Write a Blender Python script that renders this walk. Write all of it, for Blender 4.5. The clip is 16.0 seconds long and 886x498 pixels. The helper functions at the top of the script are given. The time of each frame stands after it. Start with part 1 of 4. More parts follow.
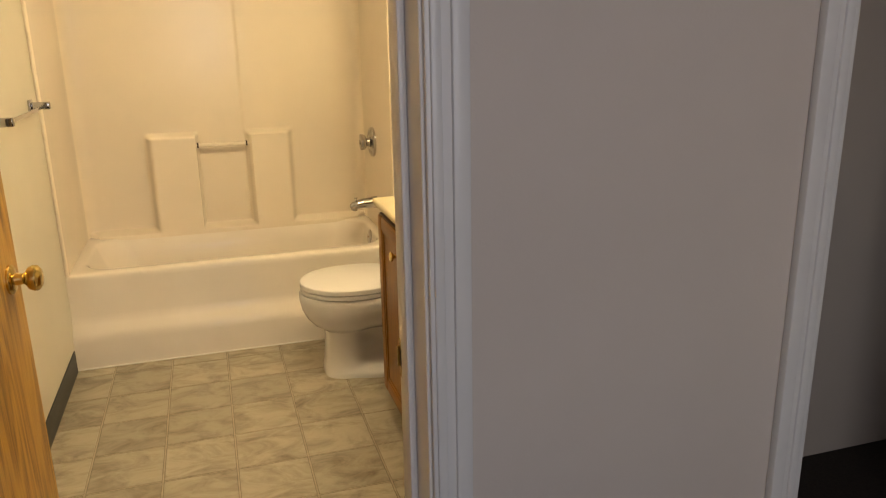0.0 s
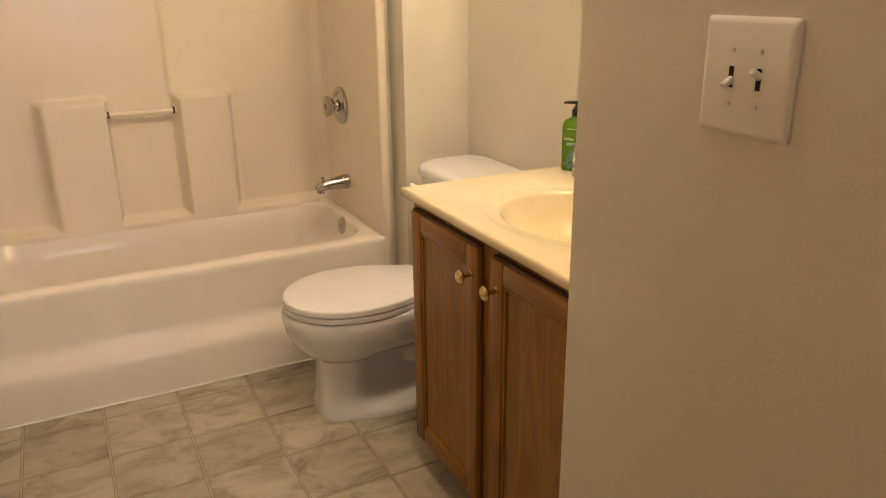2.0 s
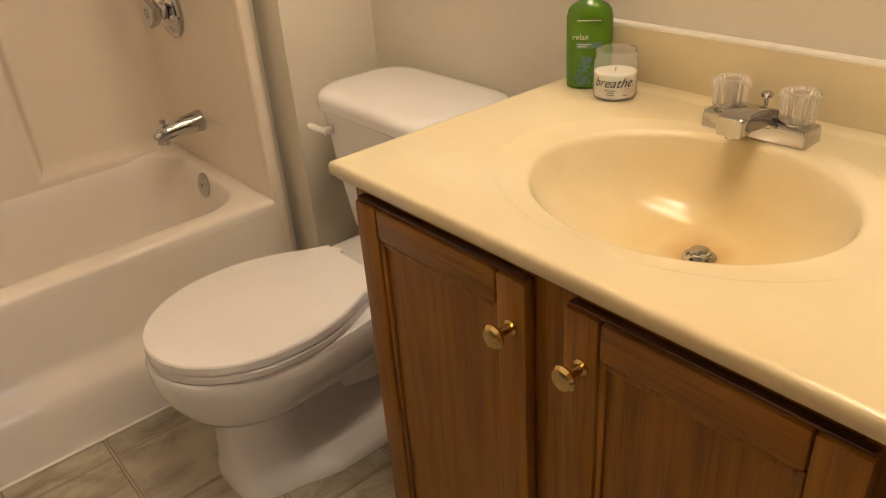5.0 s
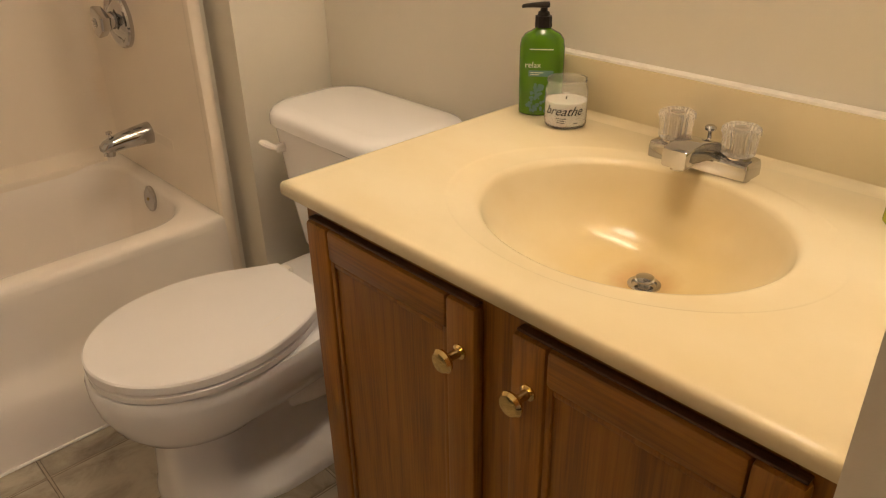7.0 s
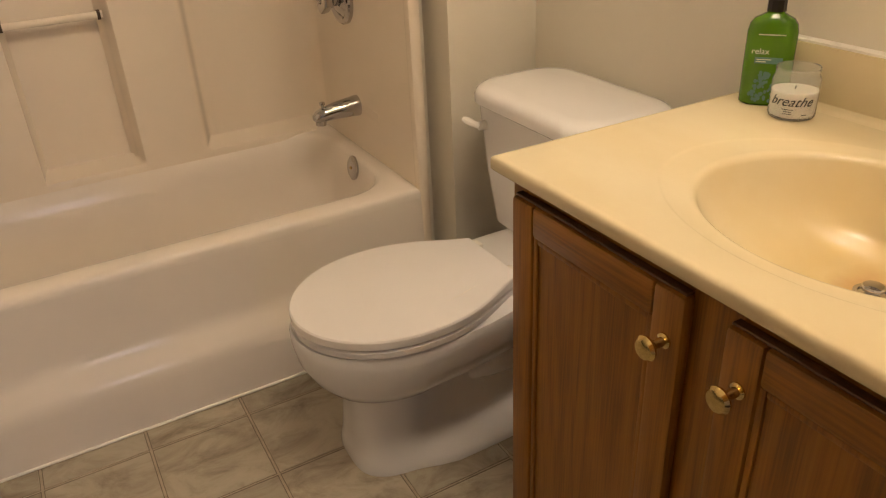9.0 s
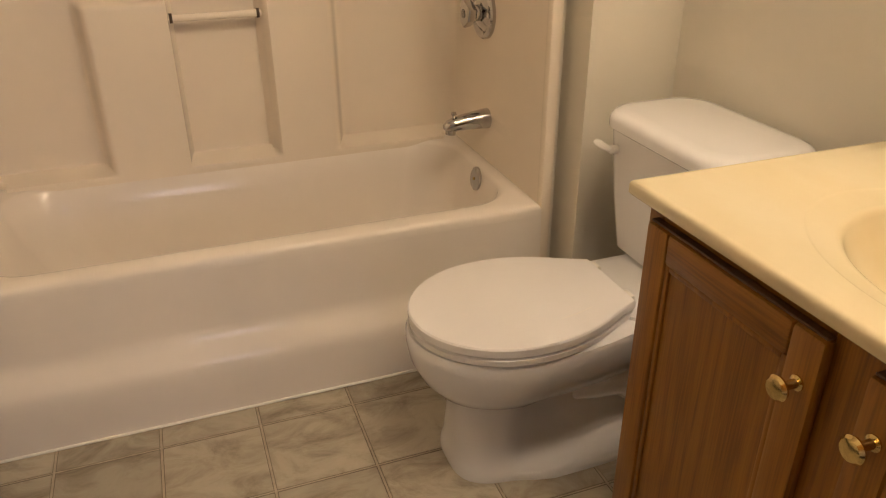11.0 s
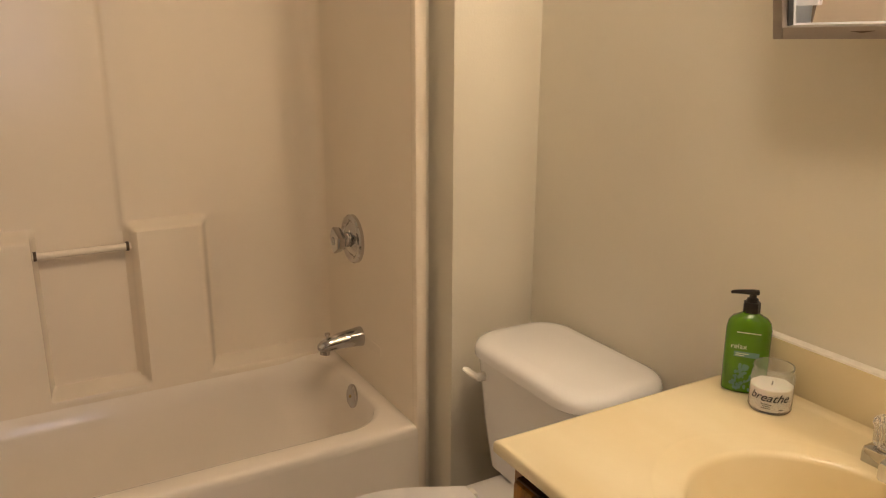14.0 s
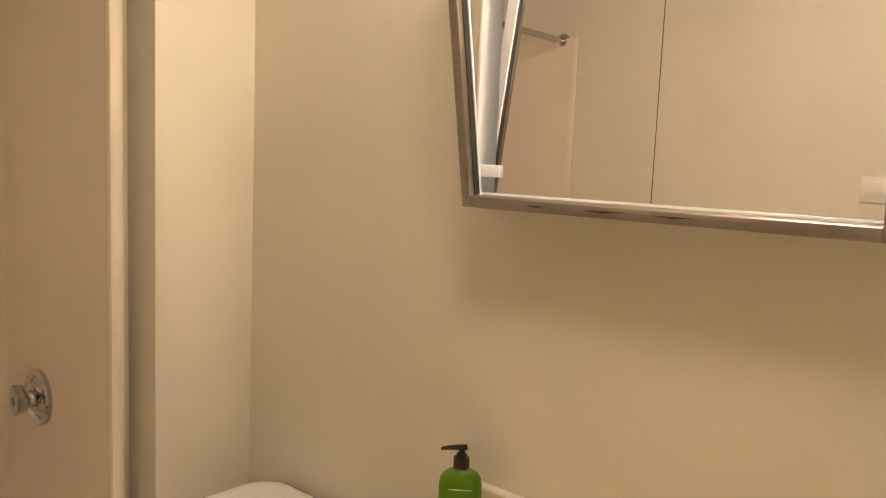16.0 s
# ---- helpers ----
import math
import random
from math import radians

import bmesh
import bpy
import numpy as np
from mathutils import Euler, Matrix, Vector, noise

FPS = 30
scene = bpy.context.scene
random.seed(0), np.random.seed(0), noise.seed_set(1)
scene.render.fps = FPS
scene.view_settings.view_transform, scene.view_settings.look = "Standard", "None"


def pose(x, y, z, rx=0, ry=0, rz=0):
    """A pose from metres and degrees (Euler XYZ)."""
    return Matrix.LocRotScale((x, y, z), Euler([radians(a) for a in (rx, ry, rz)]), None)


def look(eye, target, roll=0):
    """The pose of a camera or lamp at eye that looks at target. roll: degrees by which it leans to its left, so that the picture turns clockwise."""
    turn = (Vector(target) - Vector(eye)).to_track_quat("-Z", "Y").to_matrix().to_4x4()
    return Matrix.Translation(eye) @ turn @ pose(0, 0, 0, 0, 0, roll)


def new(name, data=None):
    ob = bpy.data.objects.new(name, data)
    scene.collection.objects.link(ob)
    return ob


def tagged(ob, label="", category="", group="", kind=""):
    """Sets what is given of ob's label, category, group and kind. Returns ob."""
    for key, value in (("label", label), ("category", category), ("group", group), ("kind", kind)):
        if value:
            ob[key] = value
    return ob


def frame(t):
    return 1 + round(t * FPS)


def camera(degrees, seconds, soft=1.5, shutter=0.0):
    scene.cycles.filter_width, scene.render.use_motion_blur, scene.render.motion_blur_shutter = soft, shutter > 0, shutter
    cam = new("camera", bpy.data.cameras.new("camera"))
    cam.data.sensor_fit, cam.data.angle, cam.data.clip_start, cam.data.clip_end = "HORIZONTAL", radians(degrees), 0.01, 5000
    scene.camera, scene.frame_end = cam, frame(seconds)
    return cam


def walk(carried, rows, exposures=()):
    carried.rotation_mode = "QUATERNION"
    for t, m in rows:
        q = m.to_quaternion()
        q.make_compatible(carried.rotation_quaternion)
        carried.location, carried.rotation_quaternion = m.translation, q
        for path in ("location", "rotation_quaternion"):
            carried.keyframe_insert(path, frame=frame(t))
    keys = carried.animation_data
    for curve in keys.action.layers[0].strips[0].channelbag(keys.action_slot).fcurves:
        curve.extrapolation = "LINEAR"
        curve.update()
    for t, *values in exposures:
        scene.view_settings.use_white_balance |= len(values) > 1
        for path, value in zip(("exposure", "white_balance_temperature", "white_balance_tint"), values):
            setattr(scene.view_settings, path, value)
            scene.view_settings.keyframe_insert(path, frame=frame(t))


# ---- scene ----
cam = camera(60.8, 16.0, soft=1.15)
PATH = [
    (0, (0.084, 0.087, 1.357), (0.648, 1.926, 0.808), -1.0),
    (0.5, (-0.068, 0.306, 1.364), (0.354, 2.17, 0.773), -1.3),
    (1, (-0.149, 0.529, 1.332), (0.348, 2.361, 0.704), -1.3),
    (1.5, (-0.189, 0.751, 1.323), (0.556, 2.491, 0.677), -1.9),
    (2, (-0.13, 0.946, 1.294), (0.716, 2.632, 0.629), -0.7),
    (2.5, (-0.042, 1.138, 1.279), (0.77, 2.823, 0.571), -2.3),
    (3, (-0.004, 1.326, 1.279), (0.885, 2.956, 0.537), -3.7),
    (5.5, (0.114, 1.796, 1.197), (1.215, 3.112, 0.17), -3.3),
    (6, (0.11, 1.796, 1.191), (1.232, 3.074, 0.138), -2.0),
    (6.5, (0.104, 1.782, 1.215), (1.268, 3.053, 0.2), -1.3),
    (7, (0.106, 1.776, 1.224), (1.301, 3.072, 0.28), -1.2),
    (7.5, (0.112, 1.772, 1.237), (1.3, 3.106, 0.336), -1.4),
    (8, (0.108, 1.766, 1.243), (1.235, 3.16, 0.356), -1.6),
    (8.5, (0.085, 1.775, 1.242), (1.091, 3.244, 0.333), -2.0),
    (9, (0.058, 1.796, 1.217), (0.888, 3.342, 0.257), -2.9),
    (11.5, (-0.014, 1.781, 1.238), (0.583, 3.473, 0.355), -0.1),
    (12, (-0.026, 1.765, 1.291), (0.605, 3.498, 0.517), 0.4),
    (12.5, (-0.042, 1.762, 1.311), (0.625, 3.522, 0.635), 0.5),
    (13, (-0.02, 1.757, 1.347), (0.663, 3.533, 0.731), -0.0),
    (13.5, (-0.02, 1.758, 1.37), (0.737, 3.522, 0.809), -0.2),
    (14, (0.015, 1.784, 1.406), (0.971, 3.461, 0.881), 0.3),
    (14.5, (0.045, 1.808, 1.431), (1.203, 3.364, 0.955), 1.1),
    (15, (0.071, 1.812, 1.475), (1.447, 3.209, 1.086), 1.7),
    (15.5, (0.093, 1.804, 1.486), (1.561, 3.131, 1.204), 2.4),
    (16, (0.111, 1.801, 1.483), (1.61, 3.104, 1.26), 2.4),
]
walk(cam, [(t, look(eye, target, roll)) for t, eye, target, roll in PATH],
     ((0.0, 0.44, 7600, -4), (0.5, 0.42, 7900, -8), (1.0, 0.38, 7350, -11), (2.0, 0.25, 6600, 8), (5.5, 0.04, 6350, 9), (6.5, 0.0, 6350, 9), (7.5, -0.09, 6350, 9), (9.2, -0.08, 6350, 9), (11.5, 0.05, 6350, 9), (12.6, -0.08, 6350, 9), (14.0, -0.20, 6400, 9), (15.0, -0.12, 6400, 9), (16.0, -0.22, 6400, 9)))

# ---- light ----
world = bpy.data.worlds.new("world")
scene.world = world
world.use_nodes = True
sky = world.node_tree.nodes.new("ShaderNodeTexSky")
sky.sky_type, sky.sun_disc = "NISHITA", False
sky.sun_elevation, sky.sun_rotation = radians(25), radians(200)
world.node_tree.links.new(sky.outputs[0], world.node_tree.nodes["Background"].inputs[0])
world.node_tree.nodes["Background"].inputs[1].default_value = 0.06

# bluish area lamp in an added, unseen window, for the daylight in the hall
day = bpy.data.lights.new("added_hall_daylight", "AREA")
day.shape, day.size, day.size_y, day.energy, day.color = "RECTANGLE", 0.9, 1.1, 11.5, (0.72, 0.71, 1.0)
day_ob = new("added_hall_daylight", day)
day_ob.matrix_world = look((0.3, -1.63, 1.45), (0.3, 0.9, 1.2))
# strengths of the bar's bulbs and of the added ceiling fill dome
BULB, DOME = 112.0, 36.0

# ---- plan ----
XW, XE, XS = -0.545, 1.185, 0.565      # west wall, east wall, switch wall
YH, YB = 0.965, 1.115                  # hall and bath side of the door wall
YV, YW, YN = 1.874, 3.350, 4.13         # vanity recess, wing wall, back wall
XP, CEIL = 0.935, 2.40                 # plumbing wall, ceiling
DL, DR, DTOP = -0.377, 0.328, 2.04     # door opening


# ---- materials ----
def material(name, color, rough=0.5, metal=0.0, var=0.08, scale=6.0, bump=0.0, bscale=60.0, rvar=0.0,
             transmission=0.0, ior=1.45, tint=None, stretch=(1, 1, 1), coat=0.0, sss=0.0):
    m = bpy.data.materials.new(name)
    m.use_nodes = True
    nt = m.node_tree
    bs = nt.nodes["Principled BSDF"]
    link = nt.links.new
    co = nt.nodes.new("ShaderNodeTexCoord")
    mp = nt.nodes.new("ShaderNodeMapping")
    mp.inputs["Scale"].default_value = stretch
    link(co.outputs["Object"], mp.inputs[0])
    nz = nt.nodes.new("ShaderNodeTexNoise")
    nz.inputs["Scale"].default_value, nz.inputs["Detail"].default_value = scale, 6
    link(mp.outputs[0], nz.inputs["Vector"])
    ramp = nt.nodes.new("ShaderNodeValToRGB")
    lo = [c * (1 - var) for c in (tint or color)]
    hi = [min(1, c * (1 + var)) for c in color]
    ramp.color_ramp.elements[0].position, ramp.color_ramp.elements[1].position = 0.3, 0.7
    ramp.color_ramp.elements[0].color, ramp.color_ramp.elements[1].color = (*lo, 1), (*hi, 1)
    link(nz.outputs["Fac"], ramp.inputs[0])
    link(ramp.outputs[0], bs.inputs["Base Color"])
    bs.inputs["Roughness"].default_value, bs.inputs["Metallic"].default_value = rough, metal
    bs.inputs["Transmission Weight"].default_value, bs.inputs["IOR"].default_value = transmission, ior
    bs.inputs["Coat Weight"].default_value = coat
    if sss:
        bs.inputs["Subsurface Weight"].default_value = sss
        bs.inputs["Subsurface Scale"].default_value = 0.01
    if rvar:
        mr = nt.nodes.new("ShaderNodeMapRange")
        mr.inputs["To Min"].default_value, mr.inputs["To Max"].default_value = rough - rvar, rough + rvar
        link(nz.outputs["Fac"], mr.inputs["Value"])
        link(mr.outputs[0], bs.inputs["Roughness"])
    if bump:
        n2 = nt.nodes.new("ShaderNodeTexNoise")
        n2.inputs["Scale"].default_value, n2.inputs["Detail"].default_value = bscale, 4
        link(mp.outputs[0], n2.inputs["Vector"])
        bp = nt.nodes.new("ShaderNodeBump")
        bp.inputs["Strength"].default_value, bp.inputs["Distance"].default_value = bump, 0.002
        link(n2.outputs["Fac"], bp.inputs["Height"])
        link(bp.outputs[0], bs.inputs["Normal"])
    return m


def wood(name, dark, mid, light, axis, rough=0.42, rings=5.0, amount=0.085):
    """Oak: stretched cathedral rings and fine open pores along axis (0, 1 or 2)."""
    m = bpy.data.materials.new(name)
    m.use_nodes = True
    nt = m.node_tree
    link = nt.links.new
    bs = nt.nodes["Principled BSDF"]
    co = nt.nodes.new("ShaderNodeTexCoord")
    info = nt.nodes.new("ShaderNodeObjectInfo")
    off = nt.nodes.new("ShaderNodeVectorMath")
    off.operation = "SCALE"
    off.inputs[0].default_value = (3.1, 1.7, 2.3)
    link(info.outputs["Random"], off.inputs["Scale"])
    add = nt.nodes.new("ShaderNodeVectorMath")
    link(co.outputs["Object"], add.inputs[0])
    link(off.outputs[0], add.inputs[1])

    def mapped(along, across):
        mp = nt.nodes.new("ShaderNodeMapping")
        s = [across] * 3
        s[axis] = along
        mp.inputs["Scale"].default_value = s
        link(add.outputs[0], mp.inputs[0])
        return mp
    big = nt.nodes.new("ShaderNodeTexNoise")
    big.inputs["Scale"].default_value, big.inputs["Detail"].default_value, big.inputs["Distortion"].default_value = 1.0, 2, 0.6
    link(mapped(1.1, 9.0).outputs[0], big.inputs["Vector"])
    band = nt.nodes.new("ShaderNodeMath")
    band.operation = "MULTIPLY"
    band.inputs[1].default_value = rings * 6.28
    link(big.outputs["Fac"], band.inputs[0])
    sine = nt.nodes.new("ShaderNodeMath")
    sine.operation = "SINE"
    link(band.outputs[0], sine.inputs[0])
    pores = nt.nodes.new("ShaderNodeTexNoise")
    pores.inputs["Scale"].default_value, pores.inputs["Detail"].default_value = 1.0, 5
    link(mapped(9.0, 330.0).outputs[0], pores.inputs["Vector"])
    mix = nt.nodes.new("ShaderNodeMath")
    mix.operation = "MULTIPLY_ADD"
    mix.inputs[1].default_value = amount
    link(sine.outputs[0], mix.inputs[0])
    link(pores.outputs["Fac"], mix.inputs[2])
    ramp = nt.nodes.new("ShaderNodeValToRGB")
    e = ramp.color_ramp.elements
    e[0].position, e[0].color = 0.25, (*dark, 1)
    e[1].position, e[1].color = 0.75, (*light, 1)
    c = e.new(0.48)
    c.color = (*mid, 1)
    link(mix.outputs[0], ramp.inputs[0])
    link(ramp.outputs[0], bs.inputs["Base Color"])
    bs.inputs["Roughness"].default_value = rough
    bp = nt.nodes.new("ShaderNodeBump")
    bp.inputs["Strength"].default_value, bp.inputs["Distance"].default_value = 0.25, 0.0006
    link(pores.outputs["Fac"], bp.inputs["Height"])
    link(bp.outputs[0], bs.inputs["Normal"])
    return m


def tile_material():
    """Slate-look vinyl: cloudy beige-grey with veins, each square a little different."""
    m = bpy.data.materials.new("vinyl_tile")
    m.use_nodes = True
    nt = m.node_tree
    link = nt.links.new
    bs = nt.nodes["Principled BSDF"]
    co = nt.nodes.new("ShaderNodeTexCoord")
    info = nt.nodes.new("ShaderNodeObjectInfo")
    off = nt.nodes.new("ShaderNodeVectorMath")
    off.operation = "SCALE"
    off.inputs[0].default_value = (13.0, 7.0, 5.0)
    link(info.outputs["Random"], off.inputs["Scale"])
    add = nt.nodes.new("ShaderNodeVectorMath")
    link(co.outputs["Object"], add.inputs[0])
    link(off.outputs[0], add.inputs[1])
    mp = nt.nodes.new("ShaderNodeMapping")
    mp.inputs["Scale"].default_value = (1.0, 1.6, 1.0)
    mp.inputs["Rotation"].default_value = (0, 0, 0.35)
    link(add.outputs[0], mp.inputs[0])
    n1 = nt.nodes.new("ShaderNodeTexNoise")
    n1.inputs["Scale"].default_value, n1.inputs["Detail"].default_value, n1.inputs["Distortion"].default_value = 6.5, 11, 0.8
    n1.inputs["Roughness"].default_value = 0.68
    link(mp.outputs[0], n1.inputs["Vector"])
    ramp = nt.nodes.new("ShaderNodeValToRGB")
    e = ramp.color_ramp.elements
    e[0].position, e[0].color = 0.30, (0.19, 0.16, 0.118, 1)
    e[1].position, e[1].color = 0.72, (0.47, 0.42, 0.335, 1)
    c = e.new(0.47)
    c.color = (0.35, 0.305, 0.235, 1)
    c = e.new(0.56)
    c.color = (0.42, 0.375, 0.295, 1)
    link(n1.outputs["Fac"], ramp.inputs[0])
    hue = nt.nodes.new("ShaderNodeHueSaturation")
    mr = nt.nodes.new("ShaderNodeMapRange")
    mr.inputs["To Min"].default_value, mr.inputs["To Max"].default_value = 0.82, 1.12
    link(info.outputs["Random"], mr.inputs["Value"])
    link(mr.outputs[0], hue.inputs["Value"])
    link(ramp.outputs[0], hue.inputs["Color"])
    link(hue.outputs[0], bs.inputs["Base Color"])
    bs.inputs["Roughness"].default_value = 0.48
    bp = nt.nodes.new("ShaderNodeBump")
    bp.inputs["Strength"].default_value, bp.inputs["Distance"].default_value = 0.35, 0.0012
    link(n1.outputs["Fac"], bp.inputs["Height"])
    link(bp.outputs[0], bs.inputs["Normal"])
    return m


WALL = material("wall_paint", (0.70, 0.655, 0.56), 0.55, var=0.035, scale=2.5, bump=0.22, bscale=190)
HALLWALL = material("hall_paint", (0.66, 0.595, 0.54), 0.6, var=0.04, scale=2.5, bump=0.22, bscale=190)
CEILING = material("ceiling_paint", (0.78, 0.76, 0.70), 0.8, var=0.04, bump=0.5, bscale=120)
TRIM = material("trim_paint", (0.76, 0.75, 0.74), 0.35, var=0.03, scale=9, bump=0.06, bscale=50)
FIBRE = material("surround_fibreglass", (0.80, 0.715, 0.60), 0.2, var=0.03, scale=2.0, bump=0.05, bscale=14, rvar=0.05)
TUB = material("tub_gelcoat", (0.80, 0.735, 0.66), 0.13, var=0.03, scale=3.0, bump=0.03, bscale=12, rvar=0.04)
CHINA = material("white_china", (0.79, 0.78, 0.785), 0.09, var=0.02, scale=3.0, coat=0.3)
PLASTIC = material("white_plastic", (0.80, 0.77, 0.72), 0.25, var=0.02)
LID = material("seat_plastic", (0.805, 0.785, 0.785), 0.2, var=0.02, scale=5, rvar=0.04)
MARBLE = material("cultured_marble", (0.715, 0.632, 0.44), 0.22, var=0.035, scale=5.0, tint=(0.70, 0.58, 0.35), coat=0.12, rvar=0.05, stretch=(1.0, 0.45, 1.0))
CHROME = material("chrome", (0.52, 0.51, 0.51), 0.05, 1.0, var=0.05, scale=12, rvar=0.02)
BRASS = material("brass", (0.68, 0.51, 0.21), 0.13, 1.0, var=0.08, scale=30, rvar=0.06)
TARNISH = material("worn_brass", (0.42, 0.28, 0.10), 0.35, 1.0, var=0.3, scale=60)
ALU = material("brushed_aluminium", (0.36, 0.325, 0.30), 0.4, 1.0, var=0.12, scale=30, stretch=(1, 0.1, 1), rvar=0.08)
RUST = material("rust_stain", (0.07, 0.045, 0.03), 0.8, var=0.3, scale=60)
MIRROR = material("mirror_glass", (0.90, 0.885, 0.90), 0.012, 1.0, var=0.0)
BACKING = material("mirror_edge", (0.03, 0.03, 0.03), 0.6, var=0.2, scale=80)
ENAMEL = material("white_enamel", (0.84, 0.87, 0.93), 0.3, var=0.02)
ACRYLIC = material("clear_acrylic", (0.97, 0.95, 0.92), 0.10, var=0.0, transmission=0.80, ior=1.3)
GLASS = material("jar_glass", (0.97, 0.97, 0.95), 0.10, var=0.0, transmission=0.88, ior=1.2)
WAX = material("candle_wax", (0.85, 0.82, 0.74), 0.45, var=0.03, sss=0.2)
LOTION = material("green_bottle", (0.078, 0.205, 0.004), 0.2, var=0.12, scale=9, coat=0.2)
LIME = material("lime_bottle", (0.44, 0.45, 0.03), 0.15, var=0.15, scale=25, coat=0.3)
BLACK = material("black_plastic", (0.012, 0.009, 0.008), 0.3, var=0.2)
INK = material("black_ink", (0.012, 0.012, 0.014), 0.5, var=0.1)
WHITEINK = material("white_ink", (0.72, 0.76, 0.58), 0.5, var=0.05)
BLUEINK = material("blue_ink", (0.115, 0.25, 0.20), 0.5, var=0.15)
COVE = material("dark_vinyl_base", (0.03, 0.03, 0.032), 0.45, var=0.2, scale=20)
CARPET = material("dark_carpet", (0.035, 0.026, 0.022), 0.95, var=0.3, scale=180, bump=0.8, bscale=300)
GROUT = material("vinyl_joint", (0.17, 0.135, 0.10), 0.6, var=0.2, scale=40)
STRIP = material("joint_strip", (0.40, 0.345, 0.265), 0.5, var=0.15, scale=40)
CAULK = material("caulk", (0.82, 0.78, 0.72), 0.4, var=0.06, scale=40)
# near-black paint for the shade inside small openings
HOLE_SHADE = material("hole_shade", (0.01, 0.009, 0.008), 0.8, var=0.1)
TILE = tile_material()


def bounce_and_drain_stain(m, at, inner, outer, strength=0.6, color=(0.40, 0.21, 0.06, 1)):
    """Fades a colour outward from the drain: painted amber bounce light, then brown mineral stain."""
    nt = m.node_tree
    link = nt.links.new
    bs = nt.nodes["Principled BSDF"]
    old = bs.inputs["Base Color"].links[0].from_socket
    co = nt.nodes.new("ShaderNodeTexCoord")
    nz = nt.nodes.new("ShaderNodeTexNoise")
    nz.inputs["Scale"].default_value = 26
    link(co.outputs["Object"], nz.inputs["Vector"])
    ds = nt.nodes.new("ShaderNodeVectorMath")
    ds.operation = "DISTANCE"
    ds.inputs[1].default_value = at
    link(co.outputs["Object"], ds.inputs[0])
    wob = nt.nodes.new("ShaderNodeMath")
    wob.operation = "MULTIPLY_ADD"
    wob.inputs[1].default_value = 0.03
    link(nz.outputs["Fac"], wob.inputs[0])
    link(ds.outputs["Value"], wob.inputs[2])
    mr = nt.nodes.new("ShaderNodeMapRange")
    mr.inputs["From Min"].default_value, mr.inputs["From Max"].default_value = inner, outer
    mr.inputs["To Min"].default_value, mr.inputs["To Max"].default_value = strength, 0.0
    link(wob.outputs[0], mr.inputs["Value"])
    mx = nt.nodes.new("ShaderNodeMix")
    mx.data_type = "RGBA"
    link(mr.outputs[0], mx.inputs[0])
    link(old, mx.inputs[6])
    mx.inputs[7].default_value = color
    link(mx.outputs[2], bs.inputs["Base Color"])


# amber bounce light inside the bowl, painted into the marble colour
bounce_and_drain_stain(MARBLE, (0.035, -0.020, -0.106), 0.10, 0.23, 0.6, (0.57, 0.40, 0.125, 1))
# brown mineral stain close round the drain
bounce_and_drain_stain(MARBLE, (0.035, -0.020, -0.106), 0.035, 0.075)
OAK_V = wood("stained_oak_upright", (0.16, 0.062, 0.0045), (0.23, 0.091, 0.0065), (0.275, 0.115, 0.010), 2, 0.42, 6.0, 0.14)
OAK_H = wood("stained_oak_level", (0.16, 0.062, 0.0045), (0.23, 0.091, 0.0065), (0.275, 0.115, 0.010), 1, 0.42, 6.0, 0.14)
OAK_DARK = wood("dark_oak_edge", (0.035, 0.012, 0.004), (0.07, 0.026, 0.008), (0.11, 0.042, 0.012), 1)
OAK_DOOR = wood("golden_oak", (0.19, 0.085, 0.011), (0.42, 0.215, 0.038), (0.53, 0.30, 0.065), 2, 0.33, 7.0, 0.15)

glow = bpy.data.materials.new("bulb_glow")
glow.use_nodes = True
gb = glow.node_tree.nodes["Principled BSDF"]
gb.inputs["Base Color"].default_value = (0.9, 0.88, 0.8, 1)
gb.inputs["Emission Color"].default_value = (1.0, 0.775, 0.555, 1)
gb.inputs["Emission Strength"].default_value = BULB
# glow of the added ceiling dome
fill_dome_glow = glow.copy()
fill_dome_glow.name = "fill_dome_glow"
fill_dome_glow.node_tree.nodes["Principled BSDF"].inputs["Emission Strength"].default_value = DOME

# ---- helpers for shapes ----
BASE = {}


def mesh_of(name, bm, mat, smooth=35):
    me = bpy.data.meshes.new(name)
    bmesh.ops.recalc_face_normals(bm, faces=bm.faces[:])
    bm.to_mesh(me)
    bm.free()
    me.materials.append(mat)
    if smooth:
        for p in me.polygons:
            p.use_smooth = True
        me.set_sharp_from_angle(angle=radians(smooth))
    return me


def thing(name, base, label, category, group=""):
    ob = new(name)
    ob.empty_display_size = 0.05
    ob.location = base
    BASE[ob.name] = Vector(base)
    return tagged(ob, label, category, group)


def part(name, bm, mat, parent, label="", smooth=35):
    base = BASE[parent.name]
    for v in bm.verts:
        v.co -= base
    ob = new(name, mesh_of(name, bm, mat, smooth))
    ob.parent = parent
    BASE[ob.name] = base
    return tagged(ob, label)


def lone(name, bm, mat, label, category, kind="", smooth=35):
    c = sum((v.co for v in bm.verts), Vector()) / len(bm.verts)
    c.z = min(v.co.z for v in bm.verts)
    for v in bm.verts:
        v.co -= c
    ob = new(name, mesh_of(name, bm, mat, smooth))
    ob.location = c
    BASE[ob.name] = c.copy()
    return tagged(ob, label, category, kind=kind)


